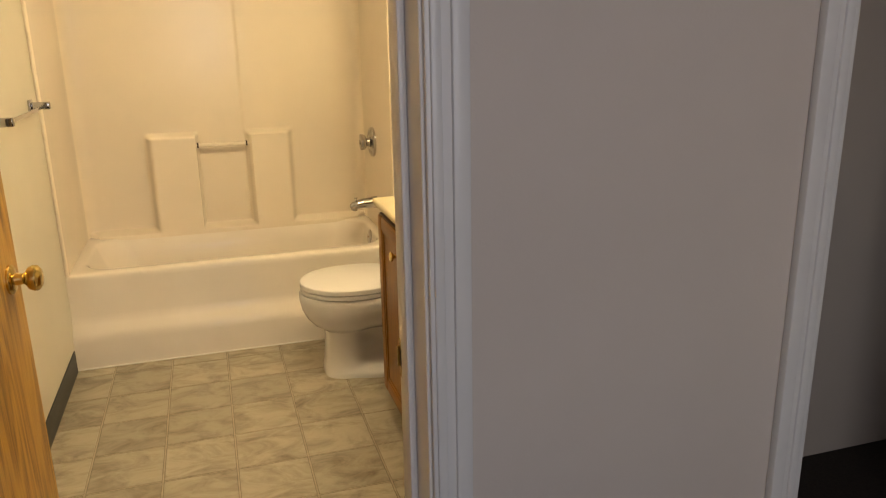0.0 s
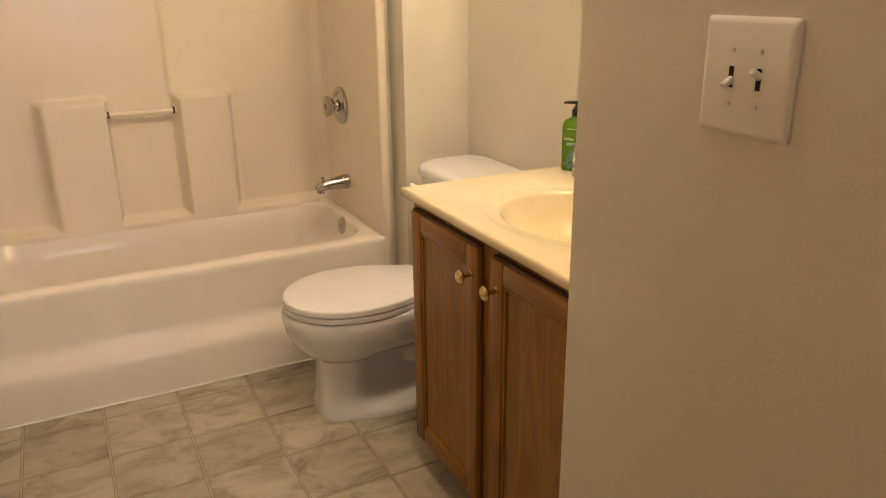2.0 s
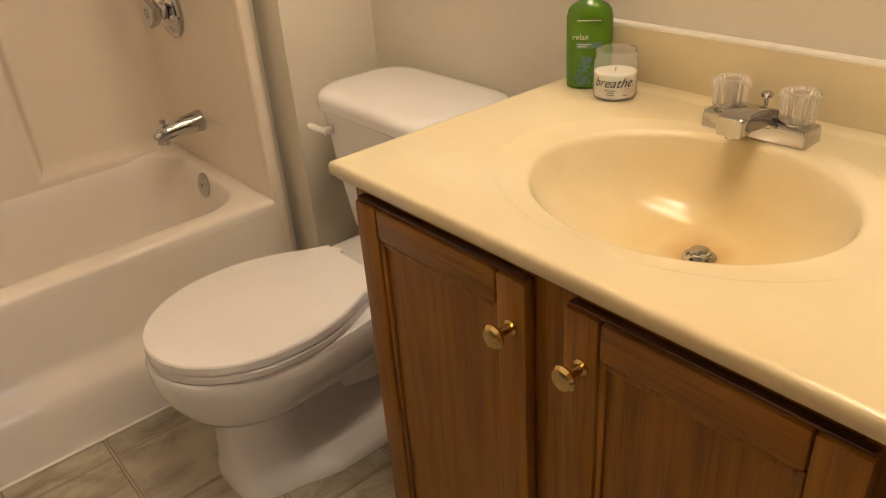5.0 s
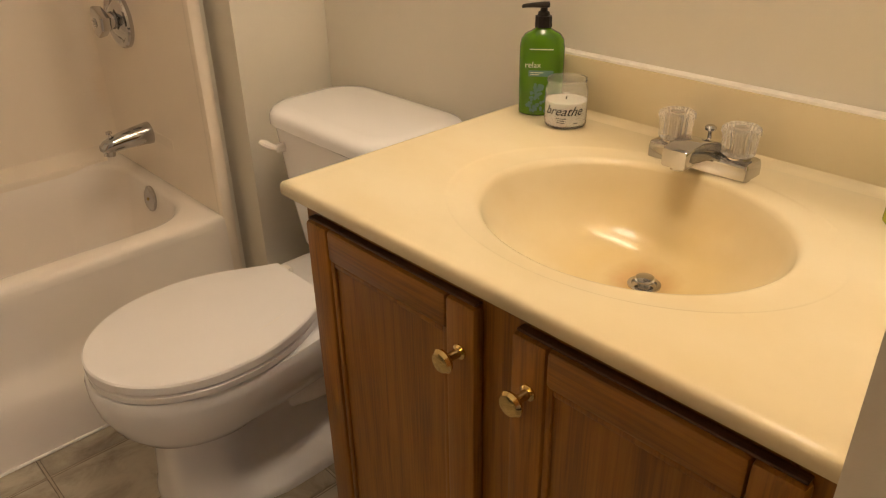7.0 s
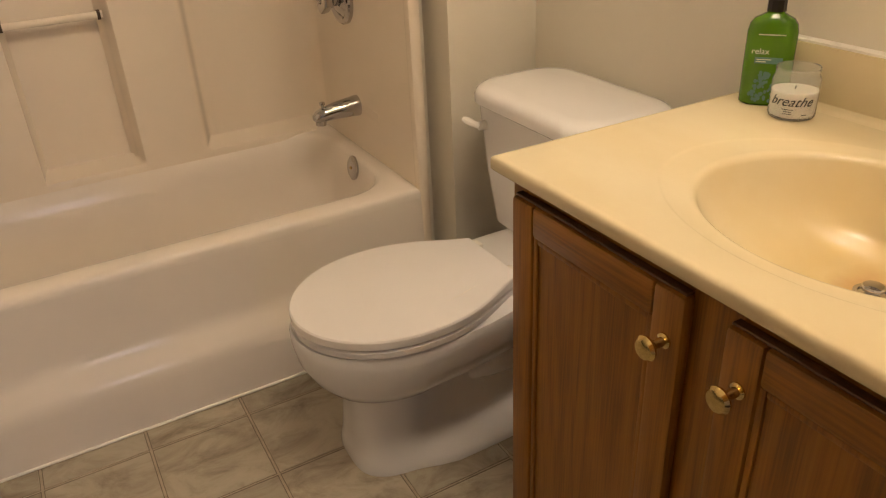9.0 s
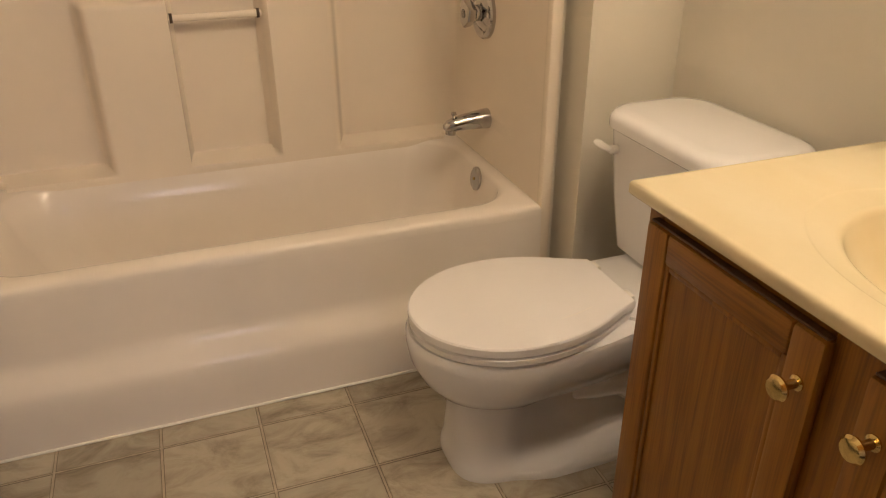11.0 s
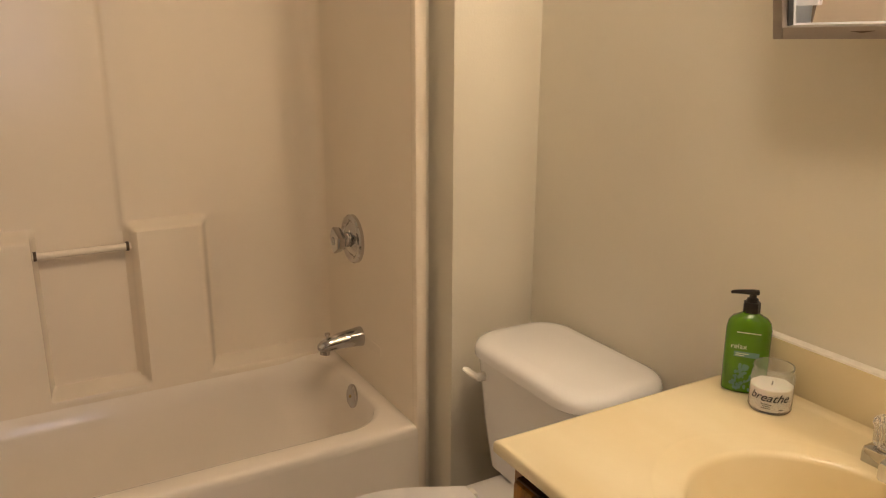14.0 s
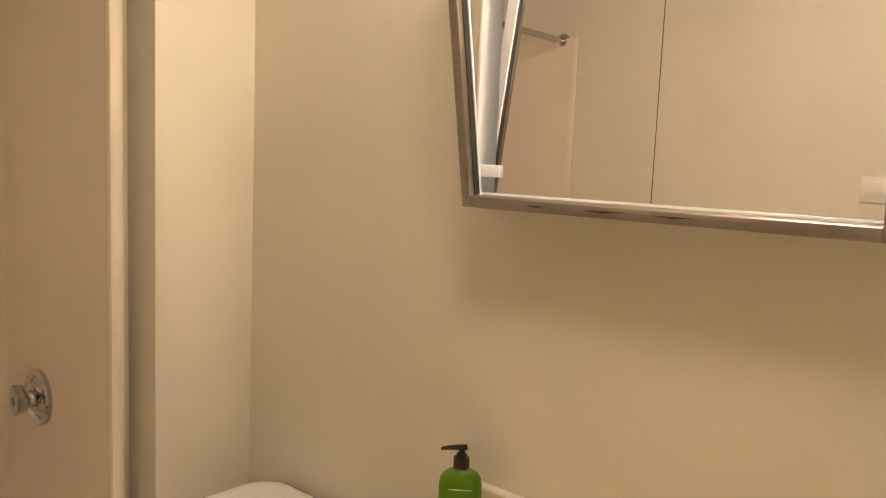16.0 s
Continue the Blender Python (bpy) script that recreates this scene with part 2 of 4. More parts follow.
def box(bm, x0, x1, y0, y1, z0, z1, bev=0.0, seg=2):
    made = bmesh.ops.create_cube(bm, size=1.0)["verts"]
    for v in made:
        v.co = Vector(((x0 + x1) / 2 + v.co.x * (x1 - x0), (y0 + y1) / 2 + v.co.y * (y1 - y0), (z0 + z1) / 2 + v.co.z * (z1 - z0)))
    if bev:
        edges = list({e for v in made for e in v.link_edges})
        bmesh.ops.bevel(bm, geom=edges, offset=bev, segments=seg, profile=0.5, affect="EDGES")
    return bm


def boxed(*a, **k):
    return box(bmesh.new(), *a, **k)


def loft(bm, rings, cap0=True, cap1=True, closed=True):
    """Skins rings of equal length; each ring is a list of points."""
    rows = [[bm.verts.new(p) for p in r] for r in rings]
    n = len(rows[0])
    for a, b in zip(rows, rows[1:]):
        for i in range(n if closed else n - 1):
            j = (i + 1) % n
            bm.faces.new((a[i], a[j], b[j], b[i]))
    if cap0:
        bm.faces.new(rows[0])
    if cap1:
        bm.faces.new(rows[-1])
    return bm


def rrect(cx, cy, hx, hy, r, z, per=8):
    """Rounded rectangle, counter-clockwise, with the same count for any radius."""
    out = []
    for k, (sx, sy) in enumerate(((1, 1), (-1, 1), (-1, -1), (1, -1))):
        for i in range(per + 1):
            a = math.pi / 2 * (k + i / per)
            out.append(Vector((cx + sx * (hx - r) + r * math.cos(a), cy + sy * (hy - r) + r * math.sin(a), z)))
    return out


def spin(bm, profile, origin, axis, n=24, flute=0.0, lobes=0):
    """Turns a profile of (distance along axis, radius) about an axis from origin."""
    axis = Vector(axis).normalized()
    u = axis.orthogonal().normalized()
    w = axis.cross(u)
    rings = []
    for d, r in profile:
        ring = []
        for i in range(n):
            a = 2 * math.pi * i / n
            rr = r * (1 + flute * math.cos(lobes * a)) if lobes else r
            ring.append(Vector(origin) + axis * d + (u * math.cos(a) + w * math.sin(a)) * rr)
        rings.append(ring)
    return loft(bm, rings)


def tube(bm, pts, radii, n=16, squash=1.0):
    """A round bar along points."""
    pts = [Vector(p) for p in pts]
    rings = []
    for i, p in enumerate(pts):
        d = (pts[min(i + 1, len(pts) - 1)] - pts[max(i - 1, 0)]).normalized()
        u = d.cross(Vector((0, 0, 1)))
        u = (u if u.length > 1e-3 else Vector((1, 0, 0))).normalized()
        w = u.cross(d)
        rings.append([p + (u * math.cos(2 * math.pi * k / n) + w * squash * math.sin(2 * math.pi * k / n)) * radii[i] for k in range(n)])
    return loft(bm, rings)


def text_mesh(words, size, shear=0.0):
    cu = bpy.data.curves.new("words", "FONT")
    cu.body, cu.size, cu.align_x, cu.shear, cu.extrude = words, size, "CENTER", shear, 0.0002
    ob = bpy.data.objects.new("words", cu)
    scene.collection.objects.link(ob)
    me = bpy.data.meshes.new_from_object(ob.evaluated_get(bpy.context.evaluated_depsgraph_get()))
    bpy.data.objects.remove(ob)
    bm = bmesh.new()
    bm.from_mesh(me)
    bpy.data.meshes.remove(me)
    return bm

# ---- structure ----
def wall(name, *dims, mat=WALL, label="cream painted plaster wall"):
    return lone(name, boxed(*dims), mat, label, "wall", "structure", smooth=0)


wall("wall_west", XW - 0.1, XW, YB, YN + 0.1, 0, CEIL)
wall("wall_north", XW, XE + 0.1, YN, YN + 0.1, 0, CEIL)
wall("wall_east", XE, XE + 0.1, YV, YW, 0, CEIL)
bm = boxed(XP, XE + 0.1, YW, YN, 0, CEIL)
box(bm, 0.908, XP, 3.475, YN, 0, CEIL)
lone("wall_wing", bm, WALL, "cream wall block beside the bathtub", "wall", "structure", smooth=0)
wall("wall_switch", XS, XS + 0.115, YB, YV, 0, CEIL, label="cream wall that carries the light switches")
wall("wall_recess", XS + 0.115, XE + 0.1, 1.862, YV, 0, CEIL)

# wall between hall and bathroom, painted for each side
for name, y0, y1, mat in (("wall_door_bath", 1.04, YB, WALL), ("wall_door_hall", YH, 1.04, HALLWALL)):
    bm = bmesh.new()
    x0 = XW - 0.1 if mat is WALL else -1.2
    box(bm, x0, DL - 0.018, y0, y1, 0, CEIL)
    box(bm, DL - 0.018, DR + 0.018, y0, y1, DTOP + 0.018, CEIL)
    box(bm, DR + 0.018, 0.955, y0, y1, 0, CEIL)
    box(bm, 0.955, 1.72, y0, y1, DTOP, CEIL)
    box(bm, 1.72, 2.5, y0, y1, 0, CEIL)
    lone(name, bm, mat, "painted wall with a door opening", "wall", "structure", smooth=0)

HALL = "grey-white painted hall wall in dim daylight"
wall("wall_hall_west", -1.3, -1.2, -1.6, YH, 0, CEIL, mat=HALLWALL, label=HALL)
wall("wall_hall_east", 2.5, 2.6, -1.6, 1.85, 0, CEIL, mat=HALLWALL, label=HALL)
# unseen wall with an added window opening for the daylight lamp
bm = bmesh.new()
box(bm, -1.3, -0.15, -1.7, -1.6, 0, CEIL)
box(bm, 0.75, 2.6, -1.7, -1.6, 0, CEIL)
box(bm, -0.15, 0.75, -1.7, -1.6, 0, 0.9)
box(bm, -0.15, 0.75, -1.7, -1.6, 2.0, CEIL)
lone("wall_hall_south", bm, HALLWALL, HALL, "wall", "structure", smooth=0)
wall("wall_closet_north", XS + 0.115, 2.6, 1.84, 1.86, 0, CEIL, mat=HALLWALL, label="wall of the unlit room beside the bathroom")
lone("ceiling", boxed(-1.3, 2.6, -1.7, YN + 0.1, CEIL, CEIL + 0.1), CEILING, "white textured ceiling", "ceiling", "structure", smooth=0)
lone("floor_hall", boxed(-1.3, 2.6, -1.7, 1.04, -0.06, -0.002), CARPET, "dark brown carpet of the hall", "floor", "structure", smooth=0)
lone("floor_closet", boxed(XS + 0.115, 2.6, 1.04, 1.86, -0.06, -0.002), CARPET, "dark carpet of the unlit room", "floor", "structure", smooth=0)
floor = lone("floor", boxed(XW, XE, 1.04, 3.46, -0.06, -0.0015), GROUT, "beige slate-look vinyl floor in squares", "floor", "structure", smooth=0)

# jamb with stop, casings on both sides
bm = bmesh.new()
box(bm, DR, DR + 0.018, YH, YB, 0, DTOP + 0.018, 0.001, 1)
box(bm, DL - 0.018, DL, YH, YB, 0, DTOP + 0.018, 0.001, 1)
box(bm, DL, DR, YH, YB, DTOP, DTOP + 0.018, 0.001, 1)
box(bm, DR - 0.011, DR, 1.025, 1.062, 0, DTOP, 0.003)
box(bm, DL, DL + 0.011, 1.025, 1.062, 0, DTOP, 0.003)
box(bm, DL + 0.011, DR - 0.011, 1.025, 1.062, DTOP - 0.011, DTOP, 0.003)
lone("door_frame", bm, TRIM, "white painted wooden door jamb with stop", "door frame", "structure")


def casing(bm, x, side, y, out, top):
    """An upright casing from edge x outward, on the face y, with a stepped profile."""
    for a, b, d in ((0.004, 0.058, 0.010), (0.010, 0.024, 0.014), (0.036, 0.0588, 0.016)):
        xs = sorted((x + side * a, x + side * b))
        ys = sorted((y, y + out * d))
        box(bm, *xs, *ys, 0, top, 0.003)


for name, y, out in (("trim", YH, -1), ("trim_bath", YB, 1)):
    bm = bmesh.new()
    casing(bm, DR, 1, y, out, DTOP + 0.06)
    casing(bm, DL, -1, y, out, DTOP + 0.06)
    box(bm, DL, DR, *sorted((y, y + out * 0.014)), DTOP + 0.004, DTOP + 0.058, 0.003)
    lone(name, bm, TRIM, "white painted door casing", "trim", "structure")
bm = bmesh.new()
casing(bm, 0.955, -1, YH, -1, DTOP + 0.06)
casing(bm, 1.72, 1, YH, -1, DTOP + 0.06)
box(bm, 0.955, 1.72, YH - 0.014, YH, DTOP + 0.004, DTOP + 0.058, 0.003)
box(bm, 0.955, 0.967, YH, YB - 0.075, 0, DTOP, 0.002)
lone("trim_closet", bm, TRIM, "white painted casing of a dark doorway", "trim", "structure")

# dark vinyl base along the walls
bm = bmesh.new()
box(bm, XW, XW + 0.005, YB, 3.36, 0, 0.10, 0.002)
lone("baseboard", bm, COVE, "dark vinyl cove base", "baseboard", "structure")
bm = bmesh.new()
box(bm, XE - 0.005, XE, 2.69, YW, 0, 0.10, 0.002)
box(bm, XP + 0.005, XE - 0.006, YW - 0.005, YW, 0, 0.10, 0.002)
box(bm, XS - 0.005, XS, YB, YV, 0, 0.10, 0.002)
lone("baseboard_east", bm, COVE, "dark vinyl cove base", "baseboard", "structure")

# strike plate in the jamb
strike = thing("strike_plate", (DR, 1.09, 0.91355), "worn brass strike plate in the white jamb", "strike plate")
bm = boxed(DR - 0.0015, DR, 1.083, 1.113, 0.8595, 0.9205, 0.0006, 1)
part("plate", bm, BRASS, strike)
# raised black patch, painted for the shade in the latch hole
part("latch_hole_shade", boxed(DR - 0.0022, DR - 0.001, 1.086, 1.104, 0.8775, 0.9035, 0.0004, 1), HOLE_SHADE, strike)
part("lip", boxed(DR - 0.004, DR - 0.001, 1.110, 1.118, 0.8745, 0.9065, 0.001, 1), TARNISH, strike)
for z in (0.8665, 0.9135):
    part("screw", spin(bmesh.new(), ((0, 0.0045), (0.0012, 0.004)), (DR - 0.0014, 1.097, z), (-1, 0, 0), 10), TARNISH, strike)


# ---- bathroom door, open into the room ----
def bath_door():
    d = thing("door_1", (DL, YB, 0.012), "golden oak veneer door standing open into the bathroom", "door")
    turn = Matrix.Translation((DL, YB, 0)) @ Matrix.Rotation(radians(-3.9), 4, "Z")

    def add(name, bm, mat, parent, label=""):
        bm.transform(turn)
        return part(name, bm, mat, parent, label)
    # leaf runs along +y from the hinge, its seen face towards +x
    add("leaf", boxed(-0.035, 0.0, 0.002, 0.706, 0.012, 2.03, 0.002, 1), OAK_DOOR, d)
    for side in (1, -1):
        x = 0.0 if side > 0 else -0.035
        knob = add("knob", spin(bmesh.new(), ((0, 0.031), (0.004, 0.031), (0.008, 0.026), (0.010, 0.013), (0.026, 0.0115), (0.030, 0.014),
                                               (0.036, 0.0235), (0.045, 0.0275), (0.053, 0.026), (0.059, 0.019), (0.061, 0.006)),
                                 (x, 0.646, 0.886), (side, 0, 0), 28), BRASS, d, "polished brass door knob")
    add("latch", boxed(-0.028, -0.008, 0.7055, 0.7085, 0.858, 0.915, 0.001, 1), BRASS, d, "brass latch plate")
    for z in (0.25, 1.02, 1.80):
        add("hinge", tube(bmesh.new(), [(0.004, 0.0, z - 0.045), (0.004, 0.0, z + 0.045)], [0.006, 0.006], 10), BRASS, d, "brass hinge barrel")


bath_door()


# ---- switch plate ----
def switch_plate():
    s = thing("light_switch", (XS, 1.561, 1.1235), "ivory double toggle switch plate with slots blacked in", "light switch")
    rings = []
    for inset, dx in ((0, 0), (0, 0.003), (0.003, 0.006), (0.007, 0.0072)):
        rings.append([Vector((XS - dx, p.x, p.y)) for p in rrect(1.561, 1.1895, 0.0645 - inset, 0.066 - inset, 0.005, 0, 4)])
    part("plate", loft(bmesh.new(), rings), PLASTIC, s)
    for y, up in ((1.580, -1), (1.541, 1)):
        # raised black patch, painted for the shade inside the slot
        part("slot", boxed(XS - 0.0078, XS - 0.006, y - 0.0033, y + 0.0033, 1.1775, 1.2015), HOLE_SHADE, s, "black patch for the shade inside the toggle slot")
        bm = bmesh.new()
        tip = Vector((XS - 0.019, y, 1.1895 + up * 0.010))
        foot = Vector((XS - 0.006, y, 1.1895 + up * 0.003))
        tube(bm, [foot, foot.lerp(tip, 0.6), tip], [0.0048, 0.0044, 0.0036], 8)
        part("toggle", bm, PLASTIC, s)
        for z in (1.1595, 1.2195):
            part("screw", spin(bmesh.new(), ((0, 0.0028), (0.001, 0.0024)), (XS - 0.0072, y, z), (-1, 0, 0), 8), CHROME, s)


switch_plate()


# ---- bathtub with moulded surround ----
TX0, TX1, RIM = -0.5445, 0.877, 0.405


def bathtub():
    t = thing("bathtub", ((TX0 + TX1) / 2, 3.75, 0), "cream one-piece bathtub with a stepped apron", "bathtub")
    bm = bmesh.new()
    cx, cy = (TX0 + TX1) / 2, (3.425 + 4.105) / 2
    rings = [rrect(cx, cy, (TX1 - TX0) / 2, 0.34, 0.004, RIM - 0.03, 10),
             rrect(cx, cy, (TX1 - TX0) / 2, 0.34, 0.004, RIM - 0.012, 10),
             rrect(cx, cy, (TX1 - TX0) / 2 - 0.003, 0.336, 0.006, RIM - 0.004, 10),
             rrect(cx, cy, (TX1 - TX0) / 2 - 0.010, 0.330, 0.010, RIM, 10)]
    # opening: centre, half sizes, corner radius, height
    for px, py, hx, hy, r, z in ((0.172, 3.764, 0.668, 0.280, 0.13, RIM), (0.172, 3.764, 0.660, 0.272, 0.13, RIM - 0.003),
                                 (0.173, 3.764, 0.652, 0.264, 0.13, RIM - 0.012), (0.180, 3.755, 0.632, 0.258, 0.13, RIM - 0.08),
                                 (0.200, 3.755, 0.590, 0.240, 0.13, RIM - 0.20), (0.215, 3.755, 0.555, 0.222, 0.13, 0.13),
                                 (0.222, 3.755, 0.525, 0.195, 0.13, 0.095), (0.225, 3.755, 0.45, 0.14, 0.10, 0.08)):
        rings.append(rrect(px, py, hx, hy, r, z, 10))
    loft(bm, rings, cap0=False)
    part("basin", bm, TUB, t)
    # apron: profile of (y, z) drawn along the tub
    prof = [(3.4248, RIM - 0.028), (3.424, 0.225), (3.421, 0.205), (3.411, 0.186), (3.389, 0.156), (3.381, 0.138), (3.3785, 0.115), (3.374, 0.0),
            (3.41, 0.0), (3.44, 0.10), (3.45, RIM - 0.028)]
    rings = [[Vector((x, y, z)) for y, z in prof] for x in (TX0, TX0 + 0.02, 0.15, TX1 - 0.02, TX1)]
    part("apron", loft(bmesh.new(), rings), TUB, t)
    part("caulk_line", boxed(TX0, TX1, 3.367, 3.376, 0.0005, 0.006, 0.002, 1), CAULK, t, "white caulk line at the floor")
    ov = part("overflow_plate", spin(bmesh.new(), ((0, 0.036), (0.004, 0.036), (0.008, 0.030), (0.009, 0.006)), (0.8185, 3.743, 0.370), (-1, 0, 0.16), 28), CHROME, t, "round chrome overflow plate")
    part("screw", spin(bmesh.new(), ((0, 0.005), (0.0025, 0.004)), (0.8095, 3.743, 0.3715), (-1, 0, 0.16), 10), TARNISH, ov)
    part("drain", spin(bmesh.new(), ((0, 0.035), (0.003, 0.032), (0.002, 0.02)), (0.60, 3.755, 0.0805), (0, 0, 1), 20), CHROME, t)


bathtub()


def soft(v, a, b):
    k = min(1.0, max(0.0, (v - a) / (b - a)))
    return k * k * (3 - 2 * k)


def surround():
    s = thing("tub_surround", (0.17, 3.8, RIM), "cream fibreglass tub surround with moulded shelves", "tub surround")
    yb, r, yf = 4.108, 0.055, 3.428
    x0, x1 = TX0 + 0.0115, 0.874
    path = []                             # points with inward normals along the three sides
    def straight(a, b, step):
        n = max(2, int((Vector(b) - Vector(a)).length / step))
        d = (Vector(b) - Vector(a)).normalized()
        for i in range(n):
            path.append((Vector(a).lerp(Vector(b), i / n), Vector((d.y, -d.x))))
    straight((x0, yf), (x0, yb - r), 0.05)
    for i in range(8):
        a = math.pi - math.pi / 2 * i / 8
        path.append((Vector((x0 + r + r * math.cos(a), yb - r + r * math.sin(a))), Vector((-math.cos(a), -math.sin(a)))))
    straight((x0 + r, yb), (x1 - r, yb), 0.0075)
    for i in range(8):
        a = math.pi / 2 - math.pi / 2 * i / 8
        path.append((Vector((x1 - r + r * math.cos(a), yb - r + r * math.sin(a))), Vector((-math.cos(a), -math.sin(a)))))
    straight((x1, yb - r), (x1, yf), 0.04)
    path.append((Vector((x1, yf)), Vector((-1, 0))))
    zs = sorted({RIM - 0.06} | {round(RIM - 0.002 + 0.0055 * i, 4) for i in range(100)} | {1.0 + 0.05 * i for i in range(21)})

    def relief(x, y, z):
        """How far the back stands forward: two raised columns over a low ledge."""
        if y < yb - 0.02:
            return 0.0
        top = 0.905
        col = 0.0
        for a, b, wa, wb in ((-0.225, 0.030, 0.040, 0.007), (0.262, 0.508, 0.028, 0.045)):
            c = soft(x, a, a + wa) * (1 - soft(x, b - wb, b)) * (1 - soft(z, top - 0.026, top))
            col = max(col, c)
        low = 1 - soft(z, 0.412, 0.432)
        lean = 0.070 + 0.02 * (top - z)
        out = lean * max(col, low)
        if x > 0.25 and z > 0.86:        # lapped upright seam above the second column
            out += 0.010 * soft(z, 0.87, 0.905) * soft(x, 0.256, 0.264) * (1 - soft(x, 0.30, 0.75))
        return out
    grid = []
    for z in zs:
        row = []
        for p, n in path:
            q = p + n * relief(p.x, p.y, z)
            row.append(Vector((q.x, q.y, z)))
        grid.append(row)
    bm = bmesh.new()
    loft(bm, grid, False, False, closed=False)
    part("panel", bm, FIBRE, s, smooth=50)
    # front edges of both ends: rounded flange down to the floor beside the tub
    for x, d in ((x1, 1), (x0, -1)):
        bm = bmesh.new()
        prof = ((0.001, 0.03), (-0.004, 0.008), (-0.001, -0.002), (0.006, -0.006), (0.020, -0.005), (0.029, 0.002), (0.031, 0.03))
        if d < 0:
            prof = tuple((min(a, 0.010) if a > 0.01 else a, b) for a, b in prof)
            prof = ((0, 0.03), (-0.004, 0.006), (0.0, -0.003), (0.004, -0.005), (0.010, -0.004), (0.0145, 0.000), (0.0145, 0.03))
        rings = [[Vector((x + d * a, yf + b, z)) for a, b in prof] for z in (RIM - 0.001 if d < 0 else 0.0, 1.0, 2.0)]
        loft(bm, rings)
        part("flange", bm, FIBRE, s)
    # moulded grab bar in the recess
    bar = part("grab_bar", tube(bmesh.new(), [(0.022, 4.062, 0.838), (0.06, 4.061, 0.838), (0.24, 4.061, 0.838), (0.275, 4.062, 0.838)],
                                [0.0105, 0.010, 0.010, 0.0105], 14), FIBRE, s, "cream plastic bar across the recess")
    # dark ring at each bar end, in the same colour as the rust marks
    for x in (0.0285, 0.2655):
        part("bar_socket", spin(bmesh.new(), ((-0.004, 0.0135), (0.004, 0.0135)), (x, 4.062, 0.838), (1, 0, 0), 14), RUST, bar, "dark socket ring")


surround()


def shower_valve():
    v = thing("shower_valve", (0.874, 3.83, 0.765), "chrome shower valve with a faceted chrome handle", "shower valve")
    o = (0.874, 3.83, 0.838)
    part("escutcheon", spin(bmesh.new(), ((0, 0.074), (0.010, 0.074), (0.015, 0.070), (0.017, 0.062), (0.013, 0.055), (0.010, 0.052), (0.012, 0.046), (0.020, 0.036), (0.022, 0.020)), o, (-1, 0, 0), 44), CHROME, v)
    part("stem", spin(bmesh.new(), ((0.018, 0.023), (0.046, 0.021), (0.048, 0.012)), o, (-1, 0, 0), 24), CHROME, v)
    # shield-shaped handle: a broad blunt blade that points down and out
    outline = [(0.030, 0.030), (-0.030, 0.030), (-0.036, -0.004), (-0.010, -0.040), (0.012, -0.040), (0.036, -0.004)]
    turn = radians(24)
    rings = []
    for d, k in ((0.038, 0.80), (0.042, 0.92), (0.060, 1.0), (0.066, 0.94), (0.068, 0.80)):
        rings.append([Vector((o[0] - d, o[1] + k * (a * math.cos(turn) - b * math.sin(turn)), o[2] + k * (a * math.sin(turn) + b * math.cos(turn)))) for a, b in outline])
    handle = part("handle", loft(bmesh.new(), rings), CHROME, v, "faceted chrome handle")
    part("cap", spin(bmesh.new(), ((0.0675, 0.013), (0.070, 0.012), (0.071, 0.005)), o, (-1, 0, 0), 18), ACRYLIC, handle, "round index cap")


def tub_spout():
    s = thing("tub_spout", (0.874, 3.79, 0.507), "chrome tub spout with a diverter pin", "tub spout")
    y, z = 3.797, 0.536
    part("spout", tube(bmesh.new(), [(0.8735, y, z), (0.864, y, z), (0.855, y, z), (0.80, y, z - 0.003), (0.772, y, z - 0.007), (0.751, y, z - 0.012), (0.741, y, z - 0.018), (0.737, y, z - 0.022)],
                       [0.0305, 0.0305, 0.029, 0.0245, 0.022, 0.0195, 0.015, 0.007], 24), CHROME, s)
    part("outlet", tube(bmesh.new(), [(0.757, y, z - 0.016), (0.754, y, z - 0.036)], [0.0165, 0.0155], 18), CHROME, s)
    part("diverter", spin(bmesh.new(), ((0, 0.0045), (0.012, 0.0045), (0.013, 0.0085), (0.019, 0.008), (0.020, 0.004)), (0.766, y, z + 0.010), (-0.1, 0, 1), 14), CHROME, s)
    st = thing("residue_mark", (0.8739, 3.70, 0.52), "faint old outline on the surround wall", "stain")
    part("mark", boxed(0.8732, 0.8739, 3.655, 3.765, 0.518, 0.548, 0.0004, 1), FIBRE, st)


shower_valve()
tub_spout()


def shower_rod():
    s = thing("shower_rod", (0.2, 3.495, 1.96), "chrome shower curtain rod between the walls", "shower rod")
    part("rod", tube(bmesh.new(), [(XW + 0.004, 3.495, 1.99), (XP - 0.004, 3.495, 1.99)], [0.0125, 0.0125], 16), CHROME, s)
    for x, d in ((XW, 1), (XP, -1)):
        part("flange", spin(bmesh.new(), ((0.0005, 0.030), (0.006, 0.030), (0.012, 0.022), (0.024, 0.018)), (x, 3.495, 1.99), (d, 0, 0), 20), CHROME, s)


def towel_bar():
    s = thing("towel_bar", (XW, 2.95, 1.11), "chrome towel bar on the cream wall", "towel bar")
    for y in (2.66, 3.27):
        part("post", boxed(XW + 0.0005, XW + 0.075, y - 0.012, y + 0.012, 1.108, 1.136, 0.005), CHROME, s)
        part("base", boxed(XW + 0.0005, XW + 0.012, y - 0.024, y + 0.024, 1.098, 1.146, 0.004), CHROME, s)
    part("bar", boxed(XW + 0.057, XW + 0.066, 2.66, 3.27, 1.115, 1.129, 0.003), CHROME, s)


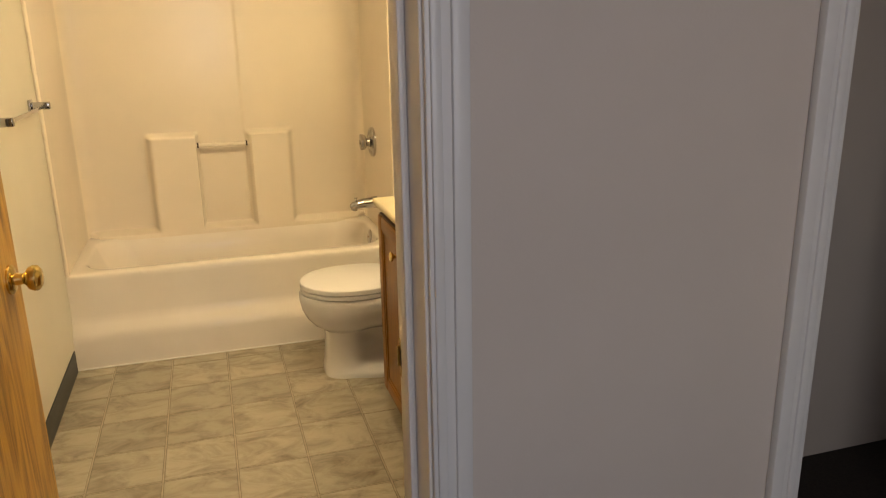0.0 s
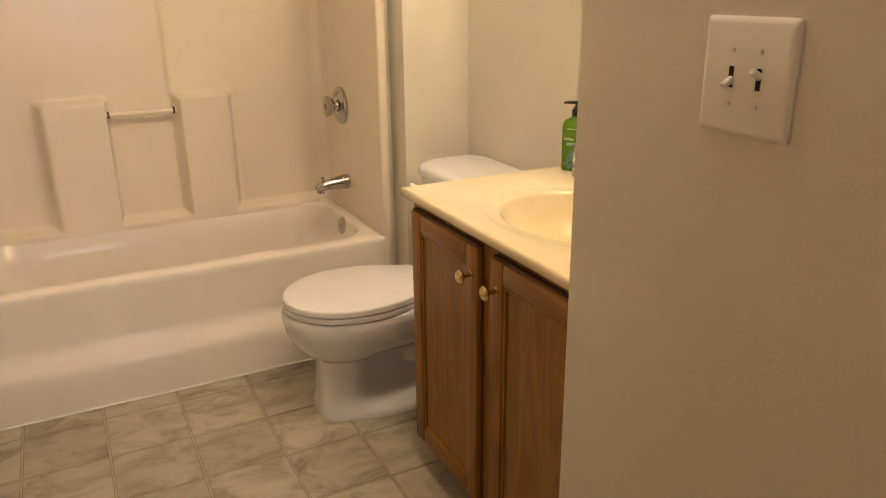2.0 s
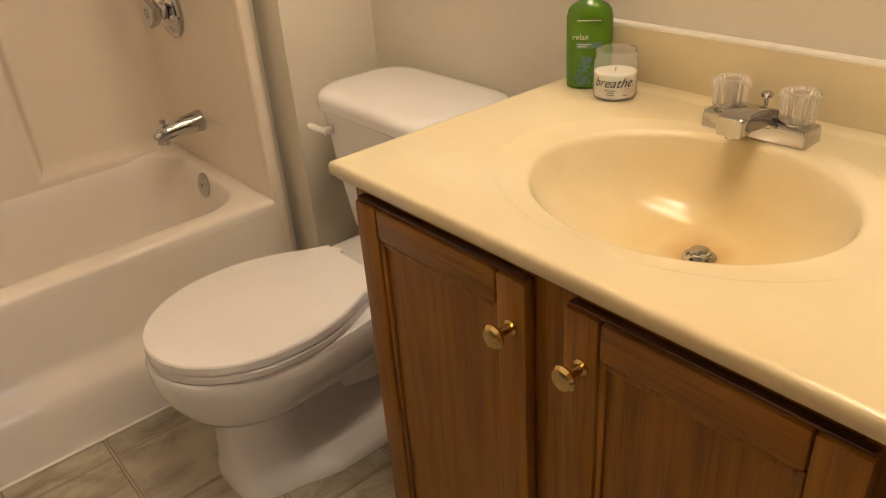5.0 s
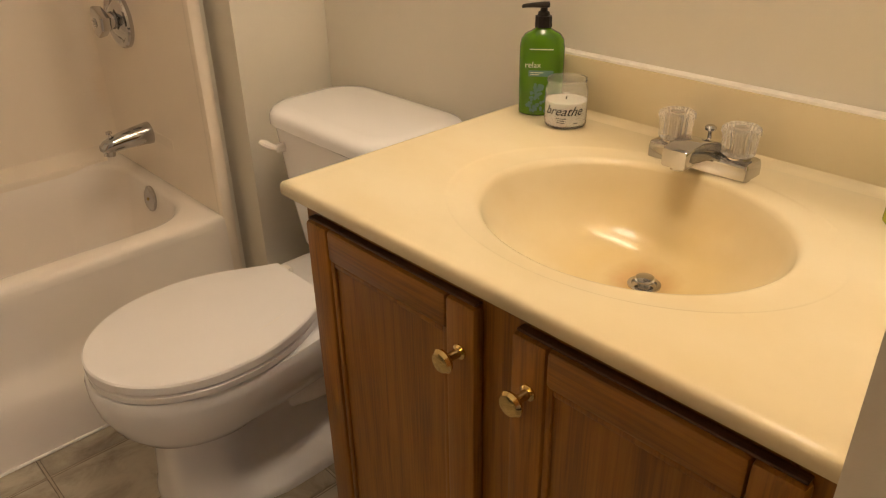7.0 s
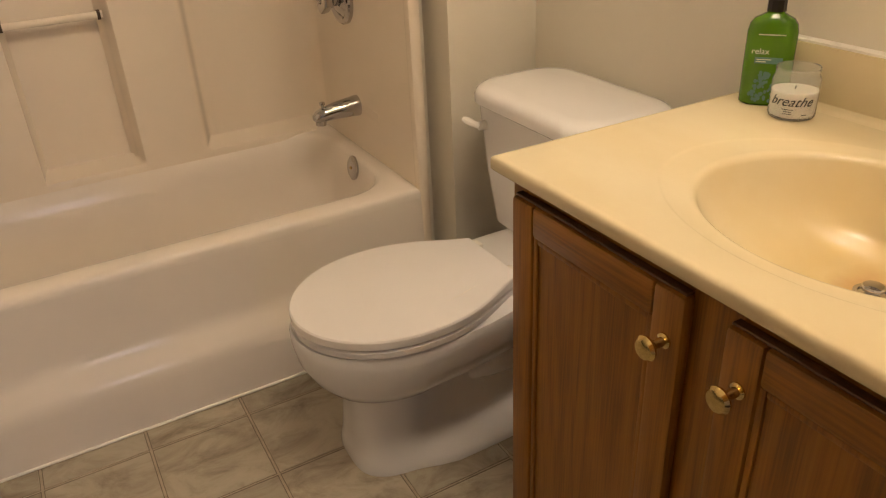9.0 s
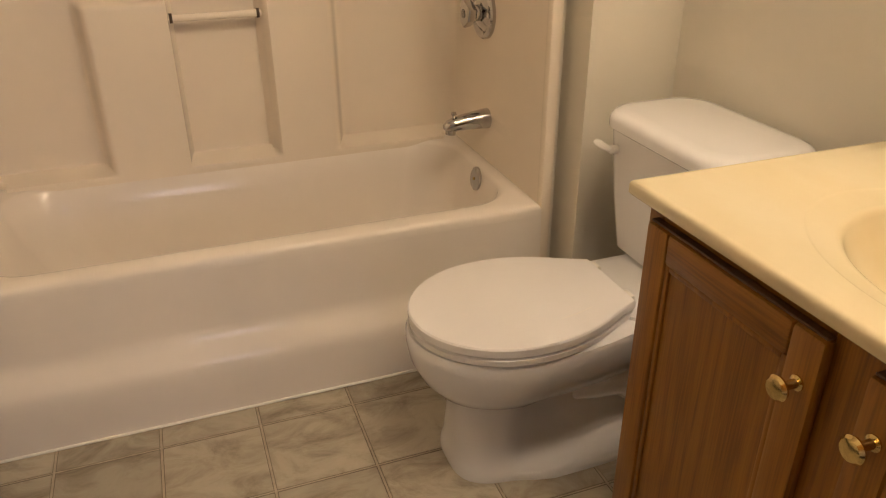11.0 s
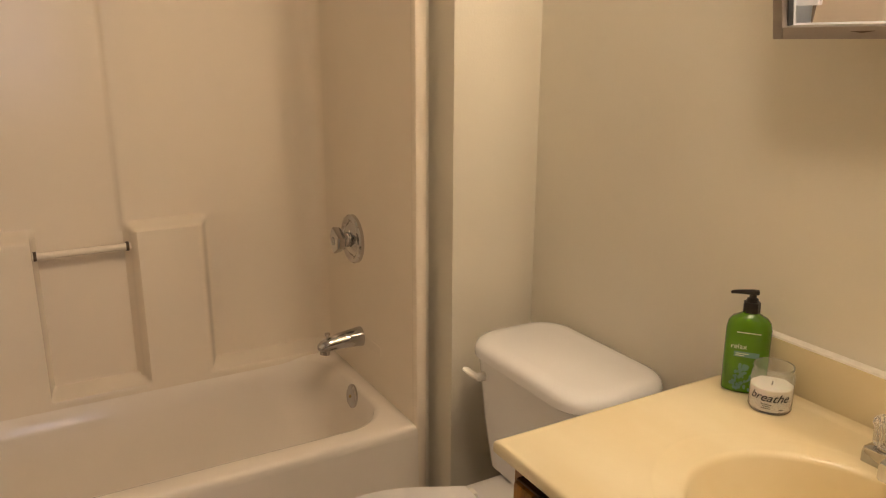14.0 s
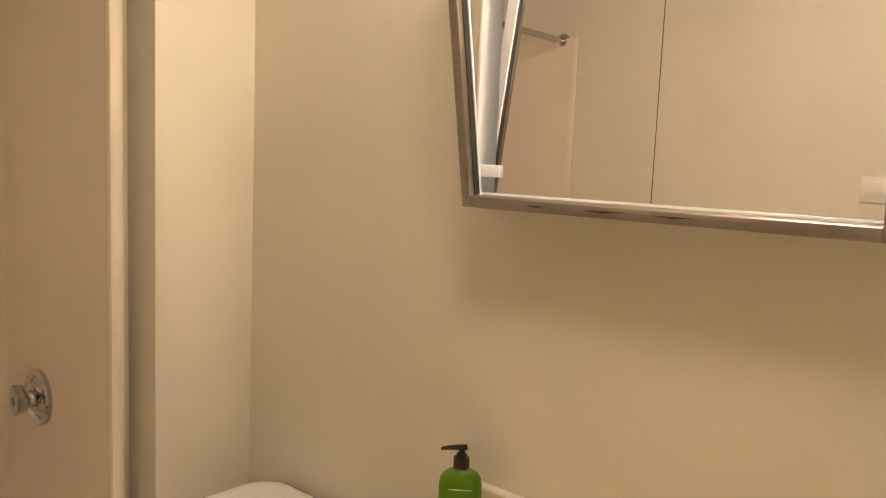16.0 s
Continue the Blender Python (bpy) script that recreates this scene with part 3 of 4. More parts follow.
def wall_plate():
    s = thing("outlet_plate", (XW, 2.31, 1.42), "white outlet plate mounted sideways on the wall", "outlet")
    part("plate", boxed(XW + 0.0005, XW + 0.007, 2.245, 2.375, 1.42, 1.50, 0.003), PLASTIC, s)
    part("face", boxed(XW + 0.006, XW + 0.0095, 2.262, 2.358, 1.438, 1.482, 0.002), PLASTIC, s)


shower_rod()
towel_bar()
wall_plate()


# ---- toilet ----
def egg(cx, front, back, hw, z, cy=3.03, n=96, sq=2.0, pinch=0.0):
    """A ring pointed a little to the front (-x); cx is where it is widest."""
    out = []
    for i in range(n):
        a = 2 * math.pi * i / n
        c, s = math.cos(a), math.sin(a)
        ex = math.copysign(abs(c) ** (2 / sq), c)
        ey = math.copysign(abs(s) ** (2 / sq), s)
        x = cx + ex * ((back - cx) if c > 0 else (cx - front))
        out.append(Vector((x, cy + ey * hw * (1 - pinch * soft(x, 0.555, 0.665)), z)))
    return out


def lid_outline(z, grow=0.0, n=40, cy=3.025):
    """Oval front, then a waist and a straight back with the hinge ears."""
    pts = []
    front, wide, hw = 0.379 - grow, 0.59, 0.181 + grow
    for i in range(n + 1):
        a = math.pi / 2 + math.pi * i / n
        pts.append((wide + (wide - front) * math.cos(a), hw * math.sin(a)))
    back = []
    for i in range(1, 13):
        k = i / 12
        x = wide + (0.842 + grow - wide) * k
        back.append((x, -(hw * math.cos(k * 1.16) + 0.016 * k + (0.010 * max(0, k - 0.8) * 5))))
    pts += back
    pts += [(x, -y) for x, y in reversed(back)]
    return [Vector((x, cy + y, z)) for x, y in pts]


def toilet():
    t = thing("toilet", (0.75, 3.035, 0), "white china toilet with the lid closed", "toilet")
    bm = bmesh.new()
    rings = [egg(0.66, 0.455, 1.02, 0.120, 0.0, sq=3.4, pinch=-0.20), egg(0.66, 0.455, 1.02, 0.120, 0.010, sq=3.4, pinch=-0.20), egg(0.66, 0.456, 1.015, 0.116, 0.022, sq=3.4, pinch=-0.17),
             egg(0.66, 0.458, 1.0, 0.111, 0.036, sq=3.4, pinch=-0.02), egg(0.66, 0.461, 0.99, 0.107, 0.052, sq=3.3, pinch=0.20),
             egg(0.66, 0.463, 0.98, 0.103, 0.080, sq=3.3, pinch=0.36), egg(0.66, 0.466, 0.98, 0.100, 0.12, sq=3.2, pinch=0.42), egg(0.66, 0.468, 0.98, 0.099, 0.165, sq=3.0, pinch=0.40),
             egg(0.65, 0.464, 0.98, 0.104, 0.192, sq=2.8, pinch=0.32), egg(0.63, 0.446, 0.98, 0.122, 0.207, sq=2.5, pinch=0.2), egg(0.61, 0.420, 0.985, 0.143, 0.222, sq=2.3, pinch=0.1),
             egg(0.60, 0.396, 0.99, 0.163, 0.250, sq=2.1), egg(0.60, 0.380, 0.995, 0.176, 0.285),
             egg(0.60, 0.373, 1.0, 0.183, 0.325), egg(0.60, 0.373, 1.0, 0.183, 0.348), egg(0.60, 0.376, 1.0, 0.180, 0.3555), egg(0.60, 0.40, 0.98, 0.16, 0.357)]
    loft(bm, rings)
    part("bowl", bm, CHINA, t)
    # trapway swelling on each side of the foot, and the deck under the tank
    for s in (-1, 1):
        tw = bmesh.new()
        tube(tw, [(0.74, 3.03 + s * 0.020, 0.14), (0.79, 3.03 + s * 0.052, 0.170), (0.85, 3.03 + s * 0.068, 0.185), (0.92, 3.035 + s * 0.06, 0.12), (0.94, 3.035 + s * 0.05, 0.02)],
             [0.03, 0.042, 0.046, 0.046, 0.044], 24)
        part("trapway", tw, CHINA, t)
    part("tank_deck", loft(bmesh.new(), [rrect(0.99, 3.035, 0.15, 0.10, 0.04, 0.25), rrect(0.985, 3.035, 0.16, 0.125, 0.04, 0.34), rrect(0.985, 3.035, 0.165, 0.13, 0.04, 0.366), rrect(0.985, 3.035, 0.155, 0.12, 0.04, 0.374)]), CHINA, t)
    for s in (-1, 1):
        part("hinge_cap", boxed(0.835, 0.862, 3.04 + s * 0.07 - 0.016, 3.04 + s * 0.07 + 0.016, 0.345, 0.392, 0.006), PLASTIC, t)
    part("seat", loft(bmesh.new(), [lid_outline(0.3585, -0.005), lid_outline(0.3605, -0.001), lid_outline(0.3735, 0.0), lid_outline(0.3765, -0.004)]), LID, t)
    part("lid", loft(bmesh.new(), [lid_outline(0.3795, -0.003), lid_outline(0.3815, 0.001), lid_outline(0.397, 0.001), lid_outline(0.4005, -0.002), lid_outline(0.402, -0.008)]), LID, t)
    part("scratch", tube(bmesh.new(), [(0.66, 2.915, 0.4019), (0.70, 2.921, 0.4021), (0.745, 2.935, 0.4019)], [0.0003, 0.0007, 0.0003], 6), CAULK, t, "thin scuff on the lid")
    ty = 3.028
    tank = bmesh.new()
    loft(tank, [rrect(1.06, ty, 0.085, 0.17, 0.035, 0.375), rrect(1.058, ty, 0.10, 0.182, 0.035, 0.385), rrect(1.052, ty, 0.112, 0.192, 0.035, 0.52), rrect(1.045, ty, 0.124, 0.205, 0.050, 0.687)])
    part("tank", tank, CHINA, t)
    tl = bmesh.new()
    loft(tl, [rrect(1.040, ty, 0.130, 0.214, 0.080, 0.6880), rrect(1.040, ty, 0.136, 0.222, 0.085, 0.6930), rrect(1.040, ty, 0.136, 0.222, 0.085, 0.7080), rrect(1.040, ty, 0.134, 0.219, 0.084, 0.7160),
              rrect(1.040, ty, 0.127, 0.212, 0.080, 0.7245), rrect(1.040, ty, 0.115, 0.200, 0.074, 0.7290), rrect(1.040, ty, 0.095, 0.180, 0.06, 0.7310)])
    part("tank_lid", tl, CHINA, t)
    lv = bmesh.new()
    tube(lv, [(0.925, 3.178, 0.640), (0.908, 3.180, 0.640)], [0.011, 0.010], 12)
    tube(lv, [(0.910, 3.172, 0.641), (0.902, 3.195, 0.643), (0.896, 3.210, 0.648), (0.893, 3.219, 0.650)], [0.009, 0.010, 0.011, 0.008], 10, 0.7)
    part("flush_lever", lv, PLASTIC, t, "white plastic flush lever")


toilet()


# ---- vanity ----
def vanity_cabinet():
    v = thing("vanity_cabinet", (0.9, 2.27, 0), "oak vanity cabinet with two panelled doors", "vanity cabinet")
    y0, y1, xf = 1.890, 2.655, 0.645
    for c, d in ((y1 - 0.016, y1), (y0, y0 + 0.016)):
        outline = ((xf + 0.021, 0.774), (xf + 0.021, 0.076), (xf + 0.076, 0.076), (xf + 0.076, 0.0), (1.15, 0.0), (1.15, 0.774))
        part("side", loft(bmesh.new(), [[Vector((x, y, z)) for x, z in outline] for y in (c, d)]), OAK_V, v)
    # back, bottom and toe kick get the darker oak colour
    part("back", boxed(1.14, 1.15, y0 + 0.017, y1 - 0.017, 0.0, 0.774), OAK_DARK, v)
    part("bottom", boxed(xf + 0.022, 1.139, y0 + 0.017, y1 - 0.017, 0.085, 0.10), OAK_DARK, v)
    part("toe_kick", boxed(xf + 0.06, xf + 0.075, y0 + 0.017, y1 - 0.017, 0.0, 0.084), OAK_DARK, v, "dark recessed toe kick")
    # face frame
    for a, b in ((y0, 1.93), (2.222, 2.295), (y1 - 0.035, y1)):
        part("stile", boxed(xf, xf + 0.02, a, b, 0.075, 0.774, 0.0015, 1), OAK_V, v)
    for a, b in ((0.075, 0.115), (0.735, 0.774)):
        for c, d in ((1.93, 2.222), (2.295, y1 - 0.035)):
            part("rail", boxed(xf + 0.0005, xf + 0.0195, c, d, a, b, 0.0012, 1), OAK_H, v)
    # doors
    for a, b, ky in ((2.289, 2.632, 2.312), (1.905, 2.232, 2.203)):
        x0, x1, zb, zt, w = 0.6245, 0.6445, 0.088, 0.752, 0.050
        door = part("door", boxed(x0 + 0.009, x1 - 0.002, a + 0.04, b - 0.04, zb + 0.04, zt - 0.04), OAK_V, v, "oak frame-and-panel door")
        for c, d in ((a, a + w), (b - w, b)):
            part("door_stile", boxed(x0, x1, c, d, zb, zt, 0.0065), OAK_V, door)
        for c, d in ((zb, zb + w), (zt - w, zt)):
            part("door_rail", boxed(x0 + 0.0004, x1 - 0.0004, a + w, b - w, c, d, 0.0065), OAK_H, door)
        # bead round the panel and dark finger-pull edge on top
        bead = bmesh.new()
        for c, d in ((a + w, a + w + 0.009), (b - w - 0.009, b - w)):
            box(bead, x0 + 0.0045, x0 + 0.0105, c, d, zb + w, zt - w, 0.002)
        for c, d in ((zb + w, zb + w + 0.009), (zt - w - 0.009, zt - w)):
            box(bead, x0 + 0.0045, x0 + 0.0105, a + w + 0.009, b - w - 0.009, c, d, 0.002)
        part("bead", bead, OAK_V, door)
        part("top_edge", boxed(x0 + 0.006, x1 - 0.001, a + 0.003, b - 0.003, zt + 0.0002, zt + 0.004, 0.001, 1), OAK_DARK, door, "dark end-grain strip along the top edge")
        part("knob", spin(bmesh.new(), ((0, 0.010), (0.002, 0.010), (0.004, 0.006), (0.018, 0.0055), (0.022, 0.009), (0.026, 0.0150), (0.030, 0.0165), (0.034, 0.013), (0.0355, 0.004)),
                          (x0, ky, 0.684), (-1, 0, 0), 24), BRASS, door, "round polished brass knob")


vanity_cabinet()


def vanity_top():
    t = thing("countertop", (0.9, 2.28, 0.775), "yellowed cultured marble vanity top with oval basin", "sink")
    x0, x1, y0, y1 = 0.62, 1.183, 1.876, 2.68
    cx, cy, n = 0.885, 2.262, 96

    def edge(inset, z):
        """Rectangle sampled by the same angles as the ovals."""
        out = []
        for i in range(n):
            a = 2 * math.pi * i / n
            c, s = math.cos(a), math.sin(a)
            tx = ((x1 - inset - cx) if c > 0 else (cx - x0 - inset)) / max(abs(c), 1e-6)
            ty = ((y1 - inset - cy) if s > 0 else (cy - y0 - inset)) / max(abs(s), 1e-6)
            k = min(tx, ty)
            out.append(Vector((cx + c * k, cy + s * k, z)))
        for tgt in ((x1 - inset, y1 - inset), (x0 + inset, y1 - inset), (x0 + inset, y0 + inset), (x1 - inset, y0 + inset)):
            j = min(range(n), key=lambda i: (out[i].x - tgt[0]) ** 2 + (out[i].y - tgt[1]) ** 2)
            out[j] = Vector((*tgt, z))
        return out

    def oval(ox, oy, rx, ry, z):
        return [Vector((ox + rx * math.cos(2 * math.pi * i / n), oy + ry * math.sin(2 * math.pi * i / n), z)) for i in range(n)]
    rings = [edge(0.02, 0.775), edge(0.004, 0.775), edge(0.0, 0.779), edge(0.0, 0.7925), edge(0.0012, 0.7965), edge(0.0038, 0.799), edge(0.0075, 0.80), edge(0.012, 0.80),
             oval(cx, cy, 0.211, 0.272, 0.80), oval(cx, cy, 0.208, 0.269, 0.7990), oval(cx, cy, 0.204, 0.264, 0.7974), oval(cx, cy, 0.187, 0.221, 0.7966), oval(cx, cy, 0.182, 0.215, 0.7956),
             oval(cx, cy, 0.1775, 0.2105, 0.7925), oval(cx, cy, 0.1745, 0.2075, 0.787), oval(cx + 0.003, cy, 0.167, 0.200, 0.768),
             oval(cx + 0.010, cy, 0.150, 0.182, 0.738), oval(cx + 0.020, cy, 0.124, 0.152, 0.709), oval(cx + 0.032, cy, 0.091, 0.112, 0.689),
             oval(cx + 0.042, cy, 0.055, 0.066, 0.677), oval(cx + 0.050, cy - 0.005, 0.027, 0.029, 0.6715), oval(cx + 0.050, cy - 0.005, 0.021, 0.021, 0.668)]
    bm = bmesh.new()
    loft(bm, rings, cap0=False)
    part("top", bm, MARBLE, t, smooth=52)
    part("backsplash", boxed(1.160, 1.183, y0, y1 - 0.002, 0.8002, 0.899, 0.0015), MARBLE, t)
    cove = [[Vector((1.161 - a, y, 0.8001 + b)) for a, b in ((0, 0), (0.014, 0), (0.007, 0.0025), (0.0025, 0.007), (0, 0.014))] for y in (y0 + 0.001, y1 - 0.003)]
    part("cove", loft(bmesh.new(), cove), MARBLE, t)
    part("caulk_bead", boxed(1.1625, 1.1845, y0, y1 - 0.004, 0.8975, 0.9035, 0.0025), CAULK, t, "white caulk bead on the backsplash")
    d = part("drain", spin(bmesh.new(), ((0, 0.0235), (0.002, 0.0235), (0.0025, 0.018), (-0.002, 0.016)), (cx + 0.050, cy - 0.005, 0.6695), (0, 0, 1), 24), CHROME, t, "chrome drain ring")
    part("stopper", spin(bmesh.new(), ((-0.002, 0.008), (0.006, 0.009), (0.0065, 0.0145), (0.010, 0.0148), (0.012, 0.013), (0.013, 0.006)), (cx + 0.050, cy - 0.005, 0.670), (0, 0, 1), 20), CHROME, d, "chrome pop-up stopper")
    return t


vanity_top()


def faucet():
    f = thing("faucet", (1.097, 2.281, 0.799), "chrome centerset faucet with clear acrylic handles", "faucet")
    y = 2.281
    bm = bmesh.new()
    loft(bm, [rrect(1.097, y, 0.023, 0.080, 0.005, 0.7985, 3), rrect(1.097, y, 0.023, 0.080, 0.005, 0.814, 3), rrect(1.097, y, 0.0215, 0.0785, 0.005, 0.822, 3), rrect(1.097, y, 0.018, 0.075, 0.004, 0.824, 3)])
    part("base", bm, CHROME, f)
    bm = bmesh.new()
    rings = []
    for x, zc, hw, hz in ((1.119, 0.823, 0.036, 0.006), (1.102, 0.827, 0.035, 0.010), (1.080, 0.832, 0.029, 0.0135), (1.054, 0.834, 0.0225, 0.0150), (1.032, 0.833, 0.0205, 0.0150), (1.017, 0.831, 0.0200, 0.0145), (1.013, 0.830, 0.0185, 0.013)):
        rings.append([Vector((x, y + p.x, zc + p.y)) for p in rrect(0, 0, hw, hz, min(hw, hz) * 0.35, 0, 4)])
    loft(bm, rings)
    part("spout", bm, CHROME, f)
    part("aerator", spin(bmesh.new(), ((0, 0.011), (0.008, 0.011), (0.009, 0.008)), (1.028, y, 0.820), (0, 0, -1), 16), CHROME, f)
    part("lift_rod", spin(bmesh.new(), ((0, 0.003), (0.012, 0.003), (0.014, 0.008), (0.018, 0.009), (0.021, 0.005)), (1.108, y, 0.836), (0, 0, 1), 14), CHROME, f, "chrome pop-up lift knob")
    for s in (-1, 1):
        o = (1.099, y + s * 0.051, 0.824)
        part("collar", spin(bmesh.new(), ((0, 0.019), (0.003, 0.019), (0.004, 0.012), (0.010, 0.010)), o, (0, 0, 1), 20), CHROME, f)
        h = part("handle", spin(bmesh.new(), ((0.005, 0.0220), (0.007, 0.0232), (0.034, 0.0245), (0.036, 0.0265), (0.043, 0.0265), (0.046, 0.022), (0.045, 0.012)), o, (0, 0, 1), 96, 0.028, 24), ACRYLIC, f, "clear fluted acrylic handle")
        h.visible_shadow = False
        part("handle_core", spin(bmesh.new(), ((0.004, 0.009), (0.030, 0.008), (0.040, 0.011), (0.0435, 0.011)), o, (0, 0, 1), 14), CHROME, h)


faucet()


# ---- things on the vanity ----
def oval_ring(c, hw, hd, z, facing, n=32, sq=2.6):
    f = Vector((math.cos(facing), math.sin(facing), 0))
    r = Vector((-f.y, f.x, 0))
    out = []
    for i in range(n):
        a = 2 * math.pi * i / n
        u = math.copysign(abs(math.cos(a)) ** (2 / sq), math.cos(a)) * hw
        v = math.copysign(abs(math.sin(a)) ** (2 / sq), math.sin(a)) * hd
        p = Vector(c) + r * u + f * v
        out.append(Vector((p.x, p.y, z)))
    return out


def on_face(bm, c, facing, across, z, depth):
    """Stands flat lettering upright at a place on a face that looks along facing."""
    f = Vector((math.cos(facing), math.sin(facing), 0))
    r = Vector((-f.y, f.x, 0))
    for v in bm.verts:
        p = Vector(c) + r * (v.co.x + across) + f * (depth + v.co.z)
        v.co = Vector((p.x, p.y, z + v.co.y))
    return bm


def lotion_bottle():
    c, fa, z0 = (1.118, 2.612, 0), math.radians(218), 0.8
    b = thing("lotion_bottle", (c[0], c[1], z0), "green lotion bottle with a black pump", "bottle")
    prof = ((0.0, 0.034, 0.019), (0.003, 0.0375, 0.0225), (0.06, 0.0385, 0.0235), (0.118, 0.0385, 0.0235), (0.130, 0.036, 0.0225), (0.138, 0.030, 0.020), (0.143, 0.020, 0.016), (0.147, 0.0135, 0.013), (0.152, 0.013, 0.013))
    bm = loft(bmesh.new(), [oval_ring(c, w, d, z0 + z + 0.0005, fa) for z, w, d in prof])
    body = part("body", bm, LOTION, b)
    o = (c[0], c[1], z0 + 0.150)
    pump = part("pump", spin(bmesh.new(), ((0, 0.0145), (0.018, 0.0140), (0.019, 0.010), (0.024, 0.0095), (0.026, 0.006), (0.032, 0.006)), o, (0, 0, 1), 20, 0.03, 10), BLACK, b, "black pump head")
    f = Vector((-0.62, 0.55, 0)).normalized()
    tip = Vector(o) + Vector((0, 0, 0.0355))
    part("nozzle", tube(bmesh.new(), [tip - f * 0.009, tip, tip + f * 0.02, tip + f * 0.034 + Vector((0, 0, -0.001)), tip + f * 0.037 + Vector((0, 0, -0.003))], [0.007, 0.0075, 0.0055, 0.0045, 0.003], 10, 0.7), BLACK, pump)
    # printing
    part("word", on_face(text_mesh("relax", 0.0135), c, fa, -0.014, z0 + 0.086, 0.0237), WHITEINK, body, "white printed word relax")
    for w, h, u, z in ((0.040, 0.0018, 0.0, 0.117), (0.022, 0.0014, -0.007, 0.0775), (0.015, 0.0014, -0.011, 0.074)):
        bar = box(bmesh.new(), u - w / 2, u + w / 2, -h / 2 + z, h / 2 + z, 0, 0.0004)
        part("print_line", on_face(bar, c, fa, 0, z0, 0.0243), WHITEINK, body)
    band = box(bmesh.new(), -0.021, 0.021, 0.071, 0.081, 0, 0.0003)
    part("print_band", on_face(band, c, fa, 0.0, z0, 0.0237), BLUEINK, body, "grey-blue printed band")
    leaf = bmesh.new()
    rnd = random.Random(4)
    for k in range(60):
        zz = rnd.uniform(0.010, 0.058)
        u = rnd.uniform(-1, 1) * 0.019 * (1 - max(0, zz - 0.03) / 0.04)
        r = rnd.uniform(0.0016, 0.0029)
        a0 = rnd.uniform(0, 3)
        vs = [leaf.verts.new((u + r * math.cos(a0 + j * math.pi / 4), zz + 1.3 * r * math.sin(a0 + j * math.pi / 4), 0.0003 + k * 0.00001)) for j in range(8)]
        leaf.faces.new(vs)
    part("print_leaves", on_face(leaf, c, fa, -0.003, z0, 0.0237), BLUEINK, body, "blue-grey printed leaf cluster")


def candle():
    c, z0 = Vector((1.098, 2.539, 0)), 0.8
    k = thing("jar_candle", (c.x, c.y, z0), "white candle in a clear glass jar with black lettering", "candle")
    o = (c.x, c.y, z0)
    part("jar", spin(bmesh.new(), ((0.0005, 0.029), (0.002, 0.0335), (0.006, 0.0355), (0.060, 0.0355), (0.065, 0.0345), (0.068, 0.0325), (0.074, 0.0325), (0.077, 0.0335), (0.080, 0.0325),
                                   (0.079, 0.0308), (0.068, 0.0308), (0.063, 0.0335), (0.0595, 0.0350), (0.006, 0.0350), (0.0022, 0.0325), (0.0018, 0.01)), o, (0, 0, 1), 40), GLASS, k, "clear glass jar").visible_shadow = False
    part("wax", spin(bmesh.new(), ((0.0045, 0.030), (0.0075, 0.0344), (0.044, 0.0344), (0.0455, 0.033), (0.0445, 0.005)), o, (0, 0, 1), 32), WAX, k)
    part("wick", tube(bmesh.new(), [(c.x, c.y, z0 + 0.0445), (c.x + 0.001, c.y, z0 + 0.050)], [0.0012, 0.0009], 6), INK, k)

    def wrap(bm, z, mid, r=0.0358):
        for v in bm.verts:
            a = mid + v.co.x / r
            rr = r + v.co.z
            v.co = Vector((c.x + rr * math.cos(a), c.y + rr * math.sin(a), z0 + z + v.co.y))
        return bm
    mid = math.radians(216)
    part("word", wrap(text_mesh("breathe", 0.0215, 0.45), 0.026, mid - 0.10), INK, k, "black printed word breathe")
    bars = bmesh.new()
    for u, z, w in ((-0.006, 0.0205, 0.018), (-0.006, 0.017, 0.012), (-0.006, 0.0135, 0.014), (0.019, 0.0125, 0.008)):
        n = 5
        for i in range(n):
            box(bars, u - w / 2 + w * i / n, u - w / 2 + w * (i + 0.8) / n, z - 0.0006, z + 0.0006, 0, 0.0003)
    part("print_line", wrap(bars, 0, mid), INK, k)


def lime_bottle():
    c, fa, z0 = (1.092, 1.985, 0), math.radians(200), 0.8
    b = thing("soap_bottle", (c[0], c[1], z0), "lime green tapered soap bottle", "bottle")
    prof = ((0.0, 0.038, 0.028), (0.004, 0.041, 0.031), (0.03, 0.040, 0.030), (0.10, 0.034, 0.026), (0.135, 0.028, 0.022), (0.150, 0.018, 0.016), (0.156, 0.013, 0.013))
    body = part("body", loft(bmesh.new(), [oval_ring(c, w, d, z0 + z + 0.0005, fa, sq=2.2) for z, w, d in prof]), LIME, b)
    part("cap", spin(bmesh.new(), ((0, 0.0145), (0.020, 0.014), (0.022, 0.010)), (c[0], c[1], z0 + 0.155), (0, 0, 1), 18), LIME, b)
    blotch = bmesh.new()
    rnd = random.Random(9)
    for k in range(16):
        a, zz, r = rnd.uniform(2.4, 4.6), rnd.uniform(0.008, 0.05), rnd.uniform(0.003, 0.006)
        o = Vector((c[0] + 0.0, c[1] + 0.0, z0 + zz))
        d = Vector((math.cos(a), math.sin(a), 0))
        f = Vector((math.cos(fa), math.sin(fa), 0))
        s = Vector((-f.y, f.x, 0))
        p = o + f * (d.dot(f) * 0.0312) + s * (d.dot(s) * 0.0412)
        spin(blotch, ((0, r), (0.0006, r * 0.9)), p, d, 8)
    part("print_leaves", blotch, LOTION, b, "dark green printed leaves")


lotion_bottle()
candle()
lime_bottle()


# ---- mirror cabinet ----
LEAN = 10.0    # its front frame has come loose at the top


